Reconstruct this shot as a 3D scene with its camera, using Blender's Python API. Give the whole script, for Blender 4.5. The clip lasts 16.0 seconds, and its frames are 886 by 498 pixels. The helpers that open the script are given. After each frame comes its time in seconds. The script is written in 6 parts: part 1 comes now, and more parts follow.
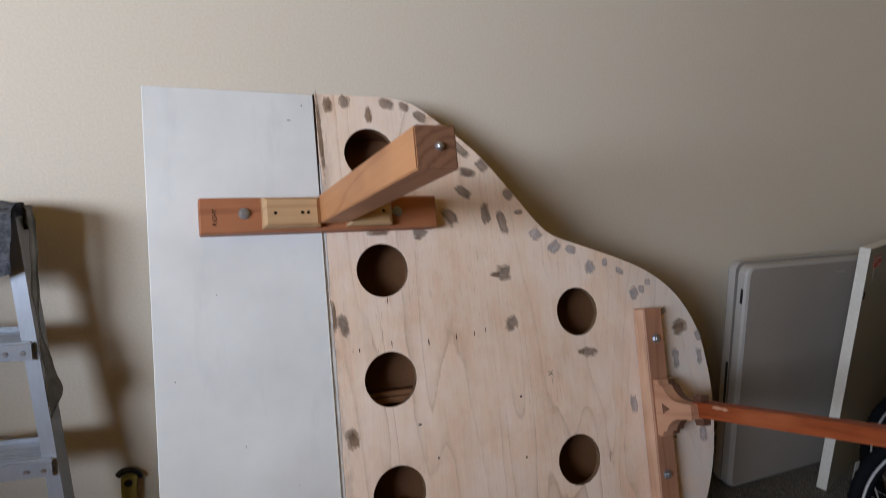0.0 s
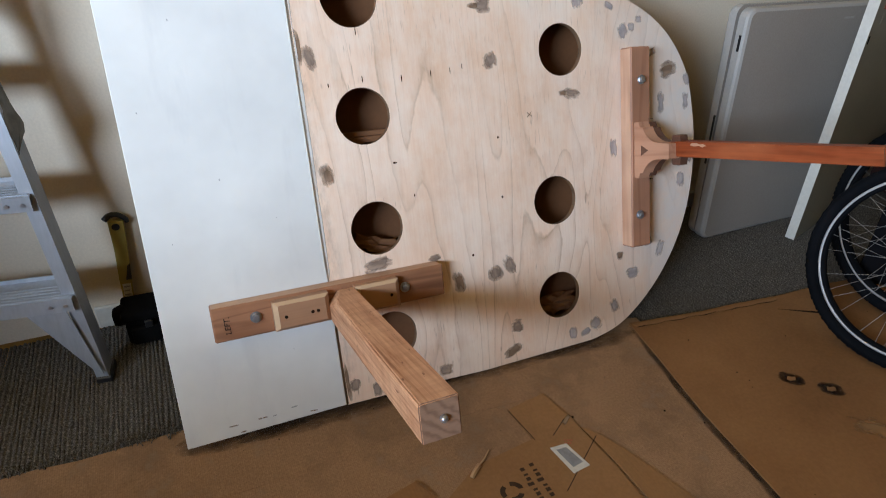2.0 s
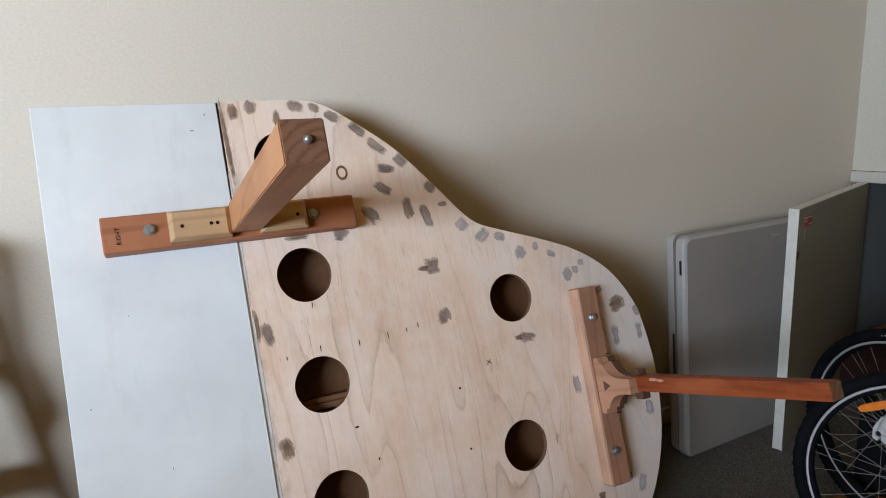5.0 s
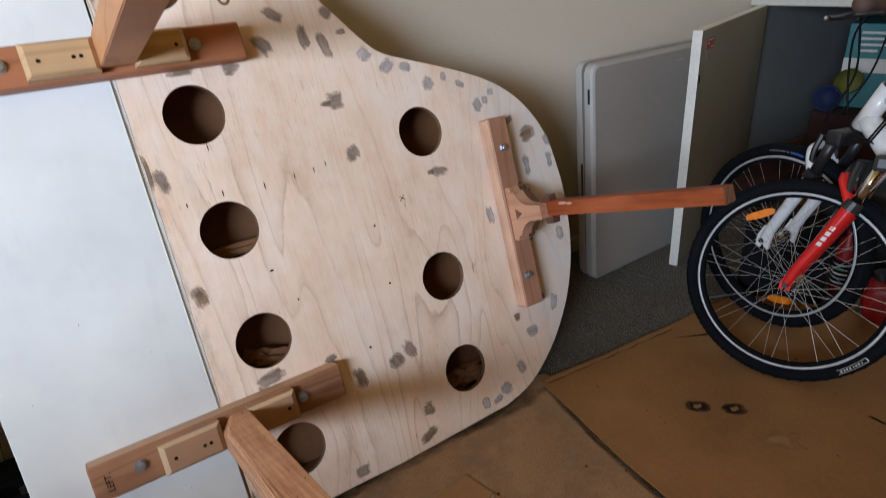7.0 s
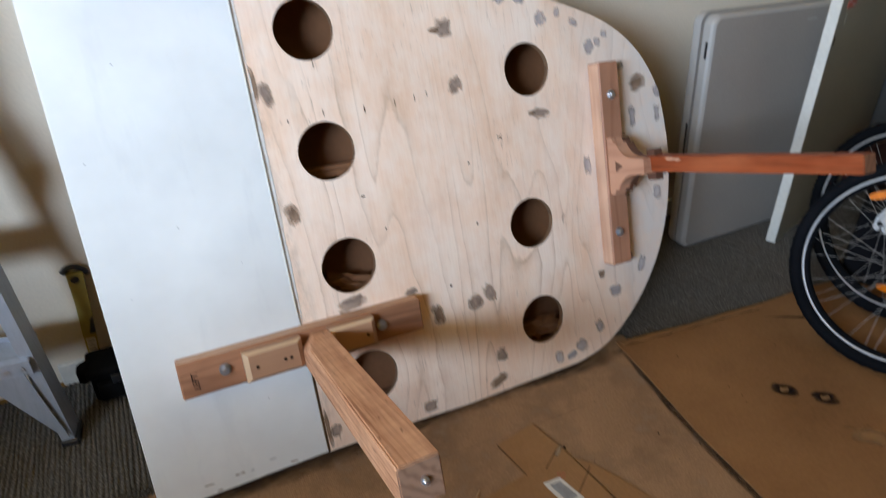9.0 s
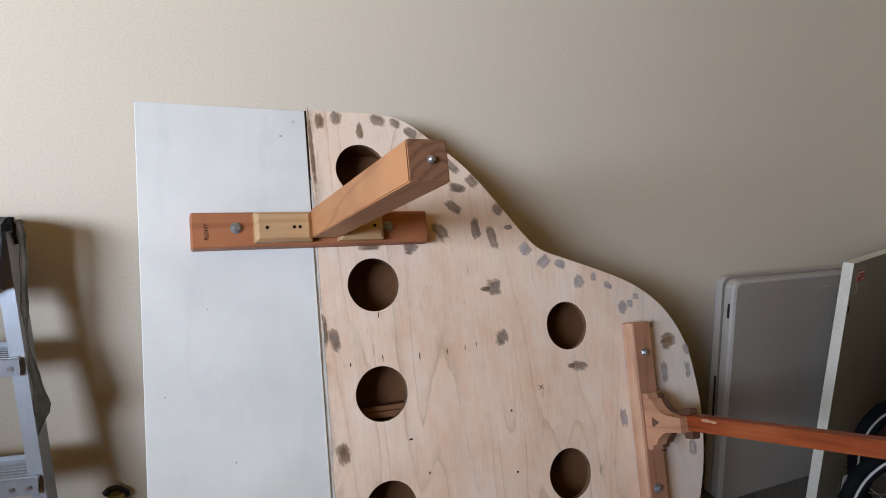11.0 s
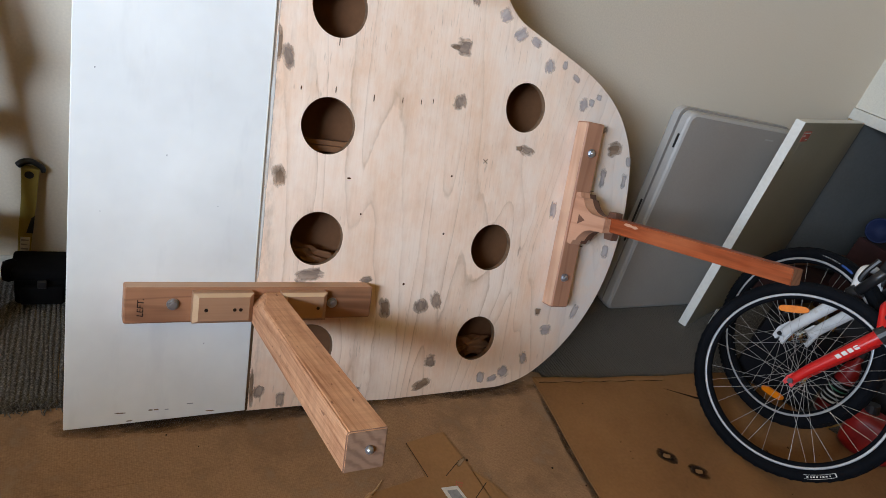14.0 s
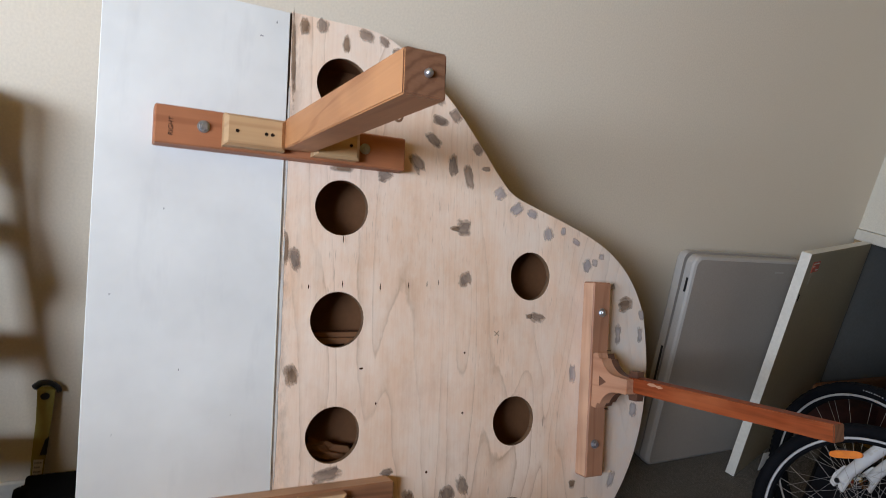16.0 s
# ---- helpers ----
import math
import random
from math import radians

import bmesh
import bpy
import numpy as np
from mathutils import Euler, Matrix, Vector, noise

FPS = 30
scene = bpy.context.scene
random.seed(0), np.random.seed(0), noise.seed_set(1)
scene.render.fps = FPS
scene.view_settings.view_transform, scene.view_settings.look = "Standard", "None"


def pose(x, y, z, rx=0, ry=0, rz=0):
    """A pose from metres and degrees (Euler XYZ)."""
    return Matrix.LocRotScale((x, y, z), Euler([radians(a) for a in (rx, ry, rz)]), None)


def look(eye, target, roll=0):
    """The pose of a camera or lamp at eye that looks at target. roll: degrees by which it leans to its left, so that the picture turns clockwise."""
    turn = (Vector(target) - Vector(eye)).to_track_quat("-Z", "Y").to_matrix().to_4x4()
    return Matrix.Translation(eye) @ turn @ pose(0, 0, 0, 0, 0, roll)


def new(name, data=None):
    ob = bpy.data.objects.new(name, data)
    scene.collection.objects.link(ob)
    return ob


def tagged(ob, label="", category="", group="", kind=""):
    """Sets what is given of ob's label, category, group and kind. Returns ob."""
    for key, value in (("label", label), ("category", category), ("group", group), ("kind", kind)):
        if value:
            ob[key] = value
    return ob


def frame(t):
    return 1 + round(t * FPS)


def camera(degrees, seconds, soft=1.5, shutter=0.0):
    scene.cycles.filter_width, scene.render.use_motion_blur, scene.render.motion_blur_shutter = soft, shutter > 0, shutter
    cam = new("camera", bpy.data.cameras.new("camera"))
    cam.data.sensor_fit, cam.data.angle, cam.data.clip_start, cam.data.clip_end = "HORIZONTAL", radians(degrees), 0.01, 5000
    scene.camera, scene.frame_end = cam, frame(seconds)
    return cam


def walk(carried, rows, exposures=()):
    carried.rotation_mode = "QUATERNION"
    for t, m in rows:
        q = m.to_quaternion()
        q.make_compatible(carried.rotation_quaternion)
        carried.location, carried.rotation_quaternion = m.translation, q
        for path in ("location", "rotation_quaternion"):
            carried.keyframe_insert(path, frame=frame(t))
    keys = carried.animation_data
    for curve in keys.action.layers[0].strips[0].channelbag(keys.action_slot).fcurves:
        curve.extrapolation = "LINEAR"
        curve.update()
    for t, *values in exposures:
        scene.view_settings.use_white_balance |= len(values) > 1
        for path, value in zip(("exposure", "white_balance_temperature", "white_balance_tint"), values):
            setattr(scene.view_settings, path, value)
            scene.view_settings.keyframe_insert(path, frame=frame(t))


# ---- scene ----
cam = camera(71.15, 16.0, soft=0.75, shutter=0.4)
PATH = [
    (0.0, -0.313, -1.015, 1.206, 78.26, -2.38, -23.82),
    (0.5, -0.282, -1.031, 1.170, 72.58, -1.14, -23.99),
    (1.0, -0.273, -1.044, 1.141, 67.57, -1.32, -24.35),
    (1.5, -0.270, -1.048, 1.097, 63.61, -1.33, -24.68),
    (2.0, -0.265, -1.051, 1.073, 59.59, -1.81, -24.24),
    (2.5, -0.242, -1.049, 1.071, 57.95, -0.41, -25.54),
    (3.0, -0.241, -1.044, 1.079, 60.57, -0.38, -25.39),
    (3.5, -0.239, -1.018, 1.137, 70.33, -0.01, -24.99),
    (3.7, -0.259, -1.024, 1.152, 73.93, -0.16, -24.81),
    (4.3, -0.238, -1.050, 1.165, 78.90, 0.80, -25.10),
    (5.0, -0.200, -1.056, 1.188, 78.40, 2.40, -27.20),
    (5.8, -0.206, -1.014, 1.177, 73.32, 2.83, -31.22),
    (6.0, -0.203, -1.028, 1.176, 72.37, 3.04, -32.52),
    (6.5, -0.182, -1.040, 1.153, 68.79, 3.71, -34.81),
    (7.0, -0.183, -1.045, 1.124, 64.89, 3.50, -35.68),
    (7.5, -0.182, -1.032, 1.081, 59.13, 1.64, -35.15),
    (8.0, -0.196, -1.027, 1.063, 56.09, 0.89, -33.27),
    (8.5, -0.201, -1.014, 1.054, 54.39, 0.44, -31.60),
    (9.0, -0.220, -0.999, 1.084, 60.85, 0.61, -27.39),
    (9.5, -0.271, -1.015, 1.127, 70.22, -0.16, -24.45),
    (9.7, -0.283, -1.011, 1.137, 73.18, -0.62, -23.78),
    (10.3, -0.298, -1.018, 1.180, 78.40, -1.60, -23.50),
    (11.1, -0.322, -1.026, 1.200, 80.00, -2.50, -25.00),
    (11.8, -0.311, -1.032, 1.200, 76.90, -3.17, -26.50),
    (12.0, -0.313, -1.036, 1.180, 73.31, -4.77, -27.14),
    (12.5, -0.312, -1.026, 1.117, 67.04, -12.09, -27.55),
    (13.0, -0.339, -1.019, 1.093, 63.85, -15.89, -26.05),
    (13.5, -0.344, -1.015, 1.086, 62.82, -16.70, -25.95),
    (14.0, -0.343, -1.014, 1.085, 61.86, -16.83, -26.33),
    (14.5, -0.337, -1.009, 1.086, 62.15, -16.93, -25.82),
    (15.0, -0.334, -0.990, 1.106, 70.02, -16.96, -26.08),
    (15.5, -0.335, -0.991, 1.142, 73.02, -13.66, -26.14),
    (16.0, -0.326, -0.985, 1.161, 75.32, -10.75, -26.82),
]
EXPOSURES = [(0, -0.72, 7010, 19), (0.5, -0.62, 7110, 19), (1, -0.42, 7060, 19), (2, 0.00, 6510, 13), (2.5, 0.10, 6470, 13), (3.5, -0.02, 6490, 13), (6, -0.46, 6770, 15), (6.4, -0.34, 6770, 15), (7, -0.12, 6670, 15.5), (8.5, 0.18, 6440, 12.5), (9, 0.12, 6350, 12.5),
             (9.5, 0.00, 6430, 11), (9.9, -0.13, 6690, 13), (12, -0.54, 6970, 18.5), (12.5, -0.30, 6850, 18.5), (13, -0.13, 6740, 16), (13.5, 0.00, 6690, 14), (14, 0.06, 6690, 14), (15, 0.00, 6870, 14), (15.5, -0.16, 6960, 17), (16, -0.32, 6990, 17)]
walk(cam, [(t, pose(x, y, z, rx, ry, rz)) for t, x, y, z, rx, ry, rz in PATH], EXPOSURES)

# ---- light ----
SUN_EL, SUN_ROT = radians(48), radians(70)
world = bpy.data.worlds.new("sky")
scene.world = world
world.use_nodes = True
wn = world.node_tree
sky = wn.nodes.new("ShaderNodeTexSky")
sky.sky_type, sky.sun_disc, sky.sun_elevation, sky.sun_rotation = "NISHITA", False, SUN_EL, SUN_ROT
wn.links.new(sky.outputs[0], wn.nodes["Background"].inputs[0])
wn.nodes["Background"].inputs[1].default_value = 0.05

WIN_X, WIN_Y0, WIN_Y1, WIN_Z0, WIN_Z1 = -2.3, -2.65, -0.95, 1.08, 1.9
lamp = bpy.data.lights.new("window_daylight", "AREA")
lamp.shape, lamp.size, lamp.size_y = "RECTANGLE", WIN_Y1 - WIN_Y0, WIN_Z1 - WIN_Z0
lamp.energy, lamp.color = 262.0, (0.645, 0.815, 1.0)
lamp_ob = new("window_daylight", lamp)
# aimed upward so that less light reaches the floor and lower panel
lamp_ob.matrix_world = look((WIN_X - 0.30, (WIN_Y0 + WIN_Y1) / 2, (WIN_Z0 + WIN_Z1) / 2), (-1.4, 0.57, 2.6))


# ---- materials ----
def shader(name, rough=0.6, metal=0.0, spec=0.5):
    m = bpy.data.materials.new(name)
    m.use_nodes = True
    b = m.node_tree.nodes["Principled BSDF"]
    b.inputs["Roughness"].default_value = rough
    b.inputs["Metallic"].default_value = metal
    b.inputs["Specular IOR Level"].default_value = spec
    return m, m.node_tree, b


def coords(nt, scale=(1, 1, 1), offset=True):
    tc = nt.nodes.new("ShaderNodeTexCoord")
    mp = nt.nodes.new("ShaderNodeMapping")
    mp.inputs["Scale"].default_value = scale
    nt.links.new(tc.outputs["Object"], mp.inputs["Vector"])
    if offset:
        inf = nt.nodes.new("ShaderNodeObjectInfo")
        mul = nt.nodes.new("ShaderNodeMath")
        mul.operation = "MULTIPLY"
        mul.inputs[1].default_value = 7.0
        nt.links.new(inf.outputs["Random"], mul.inputs[0])
        nt.links.new(mul.outputs[0], mp.inputs["Location"])
    return mp.outputs[0]


def noise_tex(nt, vec, scale, detail=4.0, rough=0.55, distort=0.0):
    n = nt.nodes.new("ShaderNodeTexNoise")
    n.inputs["Scale"].default_value, n.inputs["Detail"].default_value = scale, detail
    n.inputs["Roughness"].default_value, n.inputs["Distortion"].default_value = rough, distort
    nt.links.new(vec, n.inputs["Vector"])
    return n.outputs["Fac"]


def ramp(nt, fac, stops):
    r = nt.nodes.new("ShaderNodeValToRGB")
    e = r.color_ramp.elements
    while len(e) < len(stops):
        e.new(0.5)
    for el, (p, c) in zip(e, stops):
        el.position, el.color = p, (*c, 1) if len(c) == 3 else c
    nt.links.new(fac, r.inputs[0])
    return r.outputs[0]


def mix(nt, fac, a, b, blend="MIX"):
    m = nt.nodes.new("ShaderNodeMix")
    m.data_type, m.blend_type = "RGBA", blend
    for sock, v in ((m.inputs[0], fac), (m.inputs[6], a), (m.inputs[7], b)):
        if isinstance(v, (int, float)):
            sock.default_value = v
        elif isinstance(v, tuple):
            sock.default_value = (*v, 1)
        else:
            nt.links.new(v, sock)
    return m.outputs[2]


def bump(nt, b, height, strength, dist=0.002):
    n = nt.nodes.new("ShaderNodeBump")
    n.inputs["Strength"].default_value, n.inputs["Distance"].default_value = strength, dist
    nt.links.new(height, n.inputs["Height"])
    nt.links.new(n.outputs[0], b.inputs["Normal"])


def surface(name, light, dark, rough=0.6, coarse=3.0, fine=60.0, grit=0.15, metal=0.0, spec=0.5, stretch=(1, 1, 1), dist=0.001):
    """A surface with broad mottling and fine grain."""
    m, nt, b = shader(name, rough, metal, spec)
    v = coords(nt, stretch)
    big = ramp(nt, noise_tex(nt, v, coarse), [(0.3, dark), (0.7, light)])
    small = noise_tex(nt, v, fine, 3.0)
    col = mix(nt, 0.12, big, ramp(nt, small, [(0.3, tuple(c * 0.5 for c in dark)), (0.7, tuple(min(1, c * 1.3) for c in light))]))
    nt.links.new(col, b.inputs["Base Color"])
    if grit:
        bump(nt, b, small, grit, dist)
    return m


def timber(name, light, dark, axis, rough=0.55, rings=30.0):
    """Sawn wood with its grain along one axis of the object."""
    m, nt, b = shader(name, rough, 0, 0.35)
    st = [1.0, 1.0, 1.0]
    st[axis] = 0.07
    v = coords(nt, tuple(st))
    w = noise_tex(nt, v, 9.0, 2.0, 0.5, 0.6)
    mul = nt.nodes.new("ShaderNodeMath")
    mul.operation = "MULTIPLY"
    mul.inputs[1].default_value = rings
    nt.links.new(w, mul.inputs[0])
    sn = nt.nodes.new("ShaderNodeMath")
    sn.operation = "SINE"
    nt.links.new(mul.outputs[0], sn.inputs[0])
    grain = ramp(nt, sn.outputs[0], [(0.0, light), (0.72, light), (1.0, dark)])
    fine = noise_tex(nt, coords(nt, tuple(c * (1 if c < 1 else 6) for c in st)), 40.0, 3.0)
    col = mix(nt, 0.35, grain, ramp(nt, fine, [(0.25, dark), (0.75, light)]))
    stain = noise_tex(nt, coords(nt), 7.0, 2.0)
    col = mix(nt, 0.3, col, ramp(nt, stain, [(0.35, tuple(c * 0.55 for c in dark)), (0.65, light)]))
    nt.links.new(col, b.inputs["Base Color"])
    bump(nt, b, fine, 0.25, 0.0008)
    return m


def end_grain(name, light, dark, u, v):
    """Cut timber end: growth-ring arcs round a heart that lies off the piece."""
    m, nt, b = shader(name, 0.65, 0, 0.3)
    tc = nt.nodes.new("ShaderNodeTexCoord")
    mp = nt.nodes.new("ShaderNodeMapping")
    mp.inputs["Location"].default_value = (-u, 0, -v)
    nt.links.new(tc.outputs["Object"], mp.inputs["Vector"])
    w = nt.nodes.new("ShaderNodeTexWave")
    w.wave_type, w.rings_direction = "RINGS", "Y"
    w.inputs["Scale"].default_value, w.inputs["Distortion"].default_value, w.inputs["Detail Scale"].default_value = 22.0, 3.4, 2.6
    nt.links.new(mp.outputs[0], w.inputs["Vector"])
    saw = noise_tex(nt, coords(nt, (1, 1, 6.0), False), 90.0, 3.0)
    col = ramp(nt, w.outputs["Fac"], [(0.0, dark), (0.35, light), (1.0, tuple(c * 1.12 for c in light))])
    col = mix(nt, 0.3, col, ramp(nt, saw, [(0.3, dark), (0.7, light)]))
    nt.links.new(col, b.inputs["Base Color"])
    bump(nt, b, saw, 0.3, 0.0008)
    return m


def sawn_timber(name):
    """Rough-sawn leg: streaks along the leg, faint saw bands across it."""
    m, nt, b = shader(name, 0.72, 0, 0.25)
    streak = noise_tex(nt, coords(nt, (1, 0.03, 1)), 140.0, 4.0, 0.62, 0.3)
    col = ramp(nt, streak, [(0.32, (0.30, 0.125, 0.062)), (0.43, (0.50, 0.24, 0.125)), (0.60, (0.66, 0.36, 0.205))])
    blot = noise_tex(nt, coords(nt, (1, 0.35, 1)), 17.0, 3.0, 0.6)
    col = mix(nt, ramp(nt, blot, [(0.42, (0.0,) * 3), (0.68, (0.40,) * 3)]), col, (0.72, 0.42, 0.26))
    bands = noise_tex(nt, coords(nt, (0.3, 5.0, 0.3)), 17.0, 3.0, 0.6)
    col = mix(nt, ramp(nt, bands, [(0.40, (0.20,) * 3), (0.56, (0.0,) * 3)]), col, (0.30, 0.13, 0.065))
    nick = noise_tex(nt, coords(nt, (1, 0.3, 1)), 130.0, 2.0)
    col = mix(nt, ramp(nt, nick, [(0.68, (0.0,) * 3), (0.74, (0.7,) * 3)]), col, (0.16, 0.06, 0.03))
    nt.links.new(col, b.inputs["Base Color"])
    bump(nt, b, mix(nt, 0.5, bands, streak), 0.5, 0.0018)
    return m


def worn_varnish():
    m, nt, b = shader("red_varnished_leg", 0.45, 0, 0.18)
    grain = noise_tex(nt, coords(nt, (1, 0.05, 1)), 120.0, 3.0)
    col = ramp(nt, grain, [(0.3, (0.16, 0.032, 0.010)), (0.7, (0.33, 0.070, 0.021))])
    blot = noise_tex(nt, coords(nt, (1, 0.3, 1)), 16.0, 3.0)
    col = mix(nt, ramp(nt, blot, [(0.45, (0.0,) * 3), (0.7, (0.6,) * 3)]), col, (0.43, 0.125, 0.048))
    worn = noise_tex(nt, coords(nt, (1, 0.25, 1)), 60.0, 4.0, 0.7)
    col = mix(nt, ramp(nt, worn, [(0.67, (0.0,) * 3), (0.73, (0.7,) * 3)]), col, (0.50, 0.24, 0.14))
    nt.links.new(col, b.inputs["Base Color"])
    bump(nt, b, worn, 0.25, 0.0006)
    return m


def plywood_material():
    m, nt, b = shader("sanded_plywood", 0.62, 0, 0.3)
    w = noise_tex(nt, coords(nt, (1.9, 1.0, 0.36), False), 1.9, 1.8, 0.45, 0.9)
    wob = noise_tex(nt, coords(nt, (1.0, 1.0, 0.45), False), 11.0, 4.0, 0.6)
    add = nt.nodes.new("ShaderNodeMath")
    add.operation = "MULTIPLY_ADD"
    add.inputs[1].default_value = 0.055
    nt.links.new(wob, add.inputs[0])
    nt.links.new(w, add.inputs[2])
    mul = nt.nodes.new("ShaderNodeMath")
    mul.operation = "MULTIPLY"
    mul.inputs[1].default_value = 13.0
    nt.links.new(add.outputs[0], mul.inputs[0])
    fr = nt.nodes.new("ShaderNodeMath")
    fr.operation = "FRACT"
    nt.links.new(mul.outputs[0], fr.inputs[0])
    # growth lines: a sharp late-wood edge that fades to one side
    line = ramp(nt, fr.outputs[0], [(0.0, (0.8,) * 3), (0.06, (0.38,) * 3), (0.24, (0.08,) * 3), (0.95, (0.0,) * 3), (1.0, (0.8,) * 3)])
    fade = ramp(nt, noise_tex(nt, coords(nt, (1.4, 1, 0.7), False), 2.6, 3.0), [(0.34, (0.10,) * 3), (0.62, (0.85,) * 3)])
    body = ramp(nt, noise_tex(nt, coords(nt, (1.5, 1, 0.6), False), 3.4, 4.0, 0.6), [(0.28, (0.84, 0.540, 0.358)), (0.5, (0.945, 0.703, 0.546)), (0.70, (0.983, 0.819, 0.702))])
    col = mix(nt, mix(nt, 1.0, line, fade, "MULTIPLY"), body, (0.47, 0.275, 0.155))
    streak = noise_tex(nt, coords(nt, (1.0, 1.0, 0.05), False), 170.0, 3.0)
    mott = noise_tex(nt, coords(nt, (1.2, 1, 0.7), False), 17.0, 5.0, 0.7)
    col = mix(nt, ramp(nt, mott, [(0.40, (0.30,) * 3), (0.58, (0.0,) * 3)]), col, (0.97, 0.88, 0.78))
    worn = noise_tex(nt, coords(nt, (1.0, 1, 0.8), False), 7.0, 5.0, 0.65)
    col = mix(nt, ramp(nt, worn, [(0.52, (0.0,) * 3), (0.70, (0.34,) * 3)]), col, (0.66, 0.40, 0.27))
    col = mix(nt, 0.11, col, ramp(nt, streak, [(0.32, (0.50, 0.35, 0.26)), (0.6, (0.86, 0.76, 0.67))]))
    # short dark pores in clusters
    pore = noise_tex(nt, coords(nt, (1.0, 1.0, 0.10), False), 210.0, 2.0)
    clump = ramp(nt, noise_tex(nt, coords(nt, (1.0, 1, 0.5), False), 6.0, 3.0), [(0.45, (0.0,) * 3), (0.68, (0.75,) * 3)])
    col = mix(nt, mix(nt, 1.0, ramp(nt, pore, [(0.60, (0.0,) * 3), (0.72, (0.65,) * 3)]), clump, "MULTIPLY"), col, (0.30, 0.185, 0.12))
    fleck = noise_tex(nt, coords(nt, (1.0, 1.0, 0.22), False), 55.0, 2.0)
    col = mix(nt, ramp(nt, fleck, [(0.71, (0.0,) * 3), (0.77, (0.55,) * 3)]), col, (0.30, 0.18, 0.12))
    # dry filler wiped thinly over the rounded end
    sep = nt.nodes.new("ShaderNodeSeparateXYZ")
    nt.links.new(coords(nt, (1, 1, 1), False), sep.inputs[0])
    wash = ramp(nt, sep.outputs[0], [(0.74, (0.0,) * 3), (0.98, (0.9,) * 3)])
    patch = ramp(nt, noise_tex(nt, coords(nt, (1, 1, 1), False), 9.0, 4.0, 0.65), [(0.28, (0.25,) * 3), (0.60, (1.0,) * 3)])
    col = mix(nt, mix(nt, 1.0, wash, patch, "MULTIPLY"), col, (0.74, 0.70, 0.67))
    # brown grime along the joint
    seam = ramp(nt, sep.outputs[0], [(0.0, (0.9,) * 3), (0.045, (0.0,) * 3)])
    grime = ramp(nt, noise_tex(nt, coords(nt, (1.6, 1, 0.6), False), 13.0, 5.0, 0.7), [(0.46, (0.0,) * 3), (0.64, (0.7,) * 3)])
    col = mix(nt, mix(nt, 1.0, seam, grime, "MULTIPLY"), col, (0.26, 0.17, 0.11))
    nt.links.new(col, b.inputs["Base Color"])
    bump(nt, b, streak, 0.15, 0.0006)
    return m


def painted_board():
    m, nt, b = shader("brushed_white_paint", 0.42, 0, 0.4)
    v = coords(nt, (1, 1, 1), False)
    cloud = noise_tex(nt, v, 4.0, 4.0)
    col = ramp(nt, cloud, [(0.3, (0.68, 0.69, 0.685)), (0.7, (0.82, 0.835, 0.825))])
    smear = noise_tex(nt, coords(nt, (1.0, 1, 0.25), False), 14.0, 4.0, 0.6)
    col = mix(nt, ramp(nt, smear, [(0.56, (0.0,) * 3), (0.76, (0.42,) * 3)]), col, (0.58, 0.59, 0.60))
    scuff = noise_tex(nt, coords(nt, (1, 1, 3.0), False), 34.0, 3.0)
    col = mix(nt, ramp(nt, scuff, [(0.75, (0.0,) * 3), (0.79, (0.4,) * 3)]), col, (0.5, 0.46, 0.38))
    nt.links.new(col, b.inputs["Base Color"])
    brush = noise_tex(nt, coords(nt, (9.0, 1, 0.4), False), 30.0, 3.0)
    bump(nt, b, brush, 0.12, 0.0008)
    return m


def smear_material(name, light, dark, thin=0.42, plane=(1, 0, 1), cover=((0.42, 0.0), (0.50, 0.40), (0.70, 0.82))):
    """Filler wiped on in streaks along the patch's own x axis, its rim ragged."""
    m, nt, b = shader(name, 0.75, 0, 0.2)
    v = coords(nt, (0.34, 1, 1.2))
    n = noise_tex(nt, v, 75.0, 4.0, 0.65)
    nt.links.new(ramp(nt, noise_tex(nt, v, 50.0, 4.0, 0.6), [(0.32, dark), (0.68, light)]), b.inputs["Base Color"])
    tc = nt.nodes.new("ShaderNodeTexCoord")
    mp = nt.nodes.new("ShaderNodeMapping")
    mp.inputs["Location"].default_value, mp.inputs["Scale"].default_value = tuple(-0.5 * c for c in plane), plane
    nt.links.new(tc.outputs["Generated"], mp.inputs["Vector"])
    # a squarish outline, as a short stroke of a filling knife leaves it
    sq = nt.nodes.new("ShaderNodeVectorMath")
    sq.operation = "MULTIPLY"
    nt.links.new(mp.outputs[0], sq.inputs[0])
    nt.links.new(mp.outputs[0], sq.inputs[1])
    ln = nt.nodes.new("ShaderNodeVectorMath")
    ln.operation = "LENGTH"
    nt.links.new(sq.outputs[0], ln.inputs[0])
    root = nt.nodes.new("ShaderNodeMath")
    root.operation = "SQRT"
    nt.links.new(ln.outputs["Value"], root.inputs[0])
    big = noise_tex(nt, coords(nt, (0.6, 1, 1)), 45.0, 3.0, 0.6)
    avg = mix(nt, 0.52, n, big)
    far = nt.nodes.new("ShaderNodeMath")
    far.operation = "MULTIPLY_ADD"
    far.inputs[1].default_value, far.inputs[2].default_value = -1.1, thin - 0.035
    nt.links.new(root.outputs[0], far.inputs[0])
    tot = nt.nodes.new("ShaderNodeMath")
    nt.links.new(avg, tot.inputs[0])
    nt.links.new(far.outputs[0], tot.inputs[1])
    nt.links.new(ramp(nt, tot.outputs[0], [(p, (a,) * 3) for p, a in cover]), b.inputs["Alpha"])
    return m


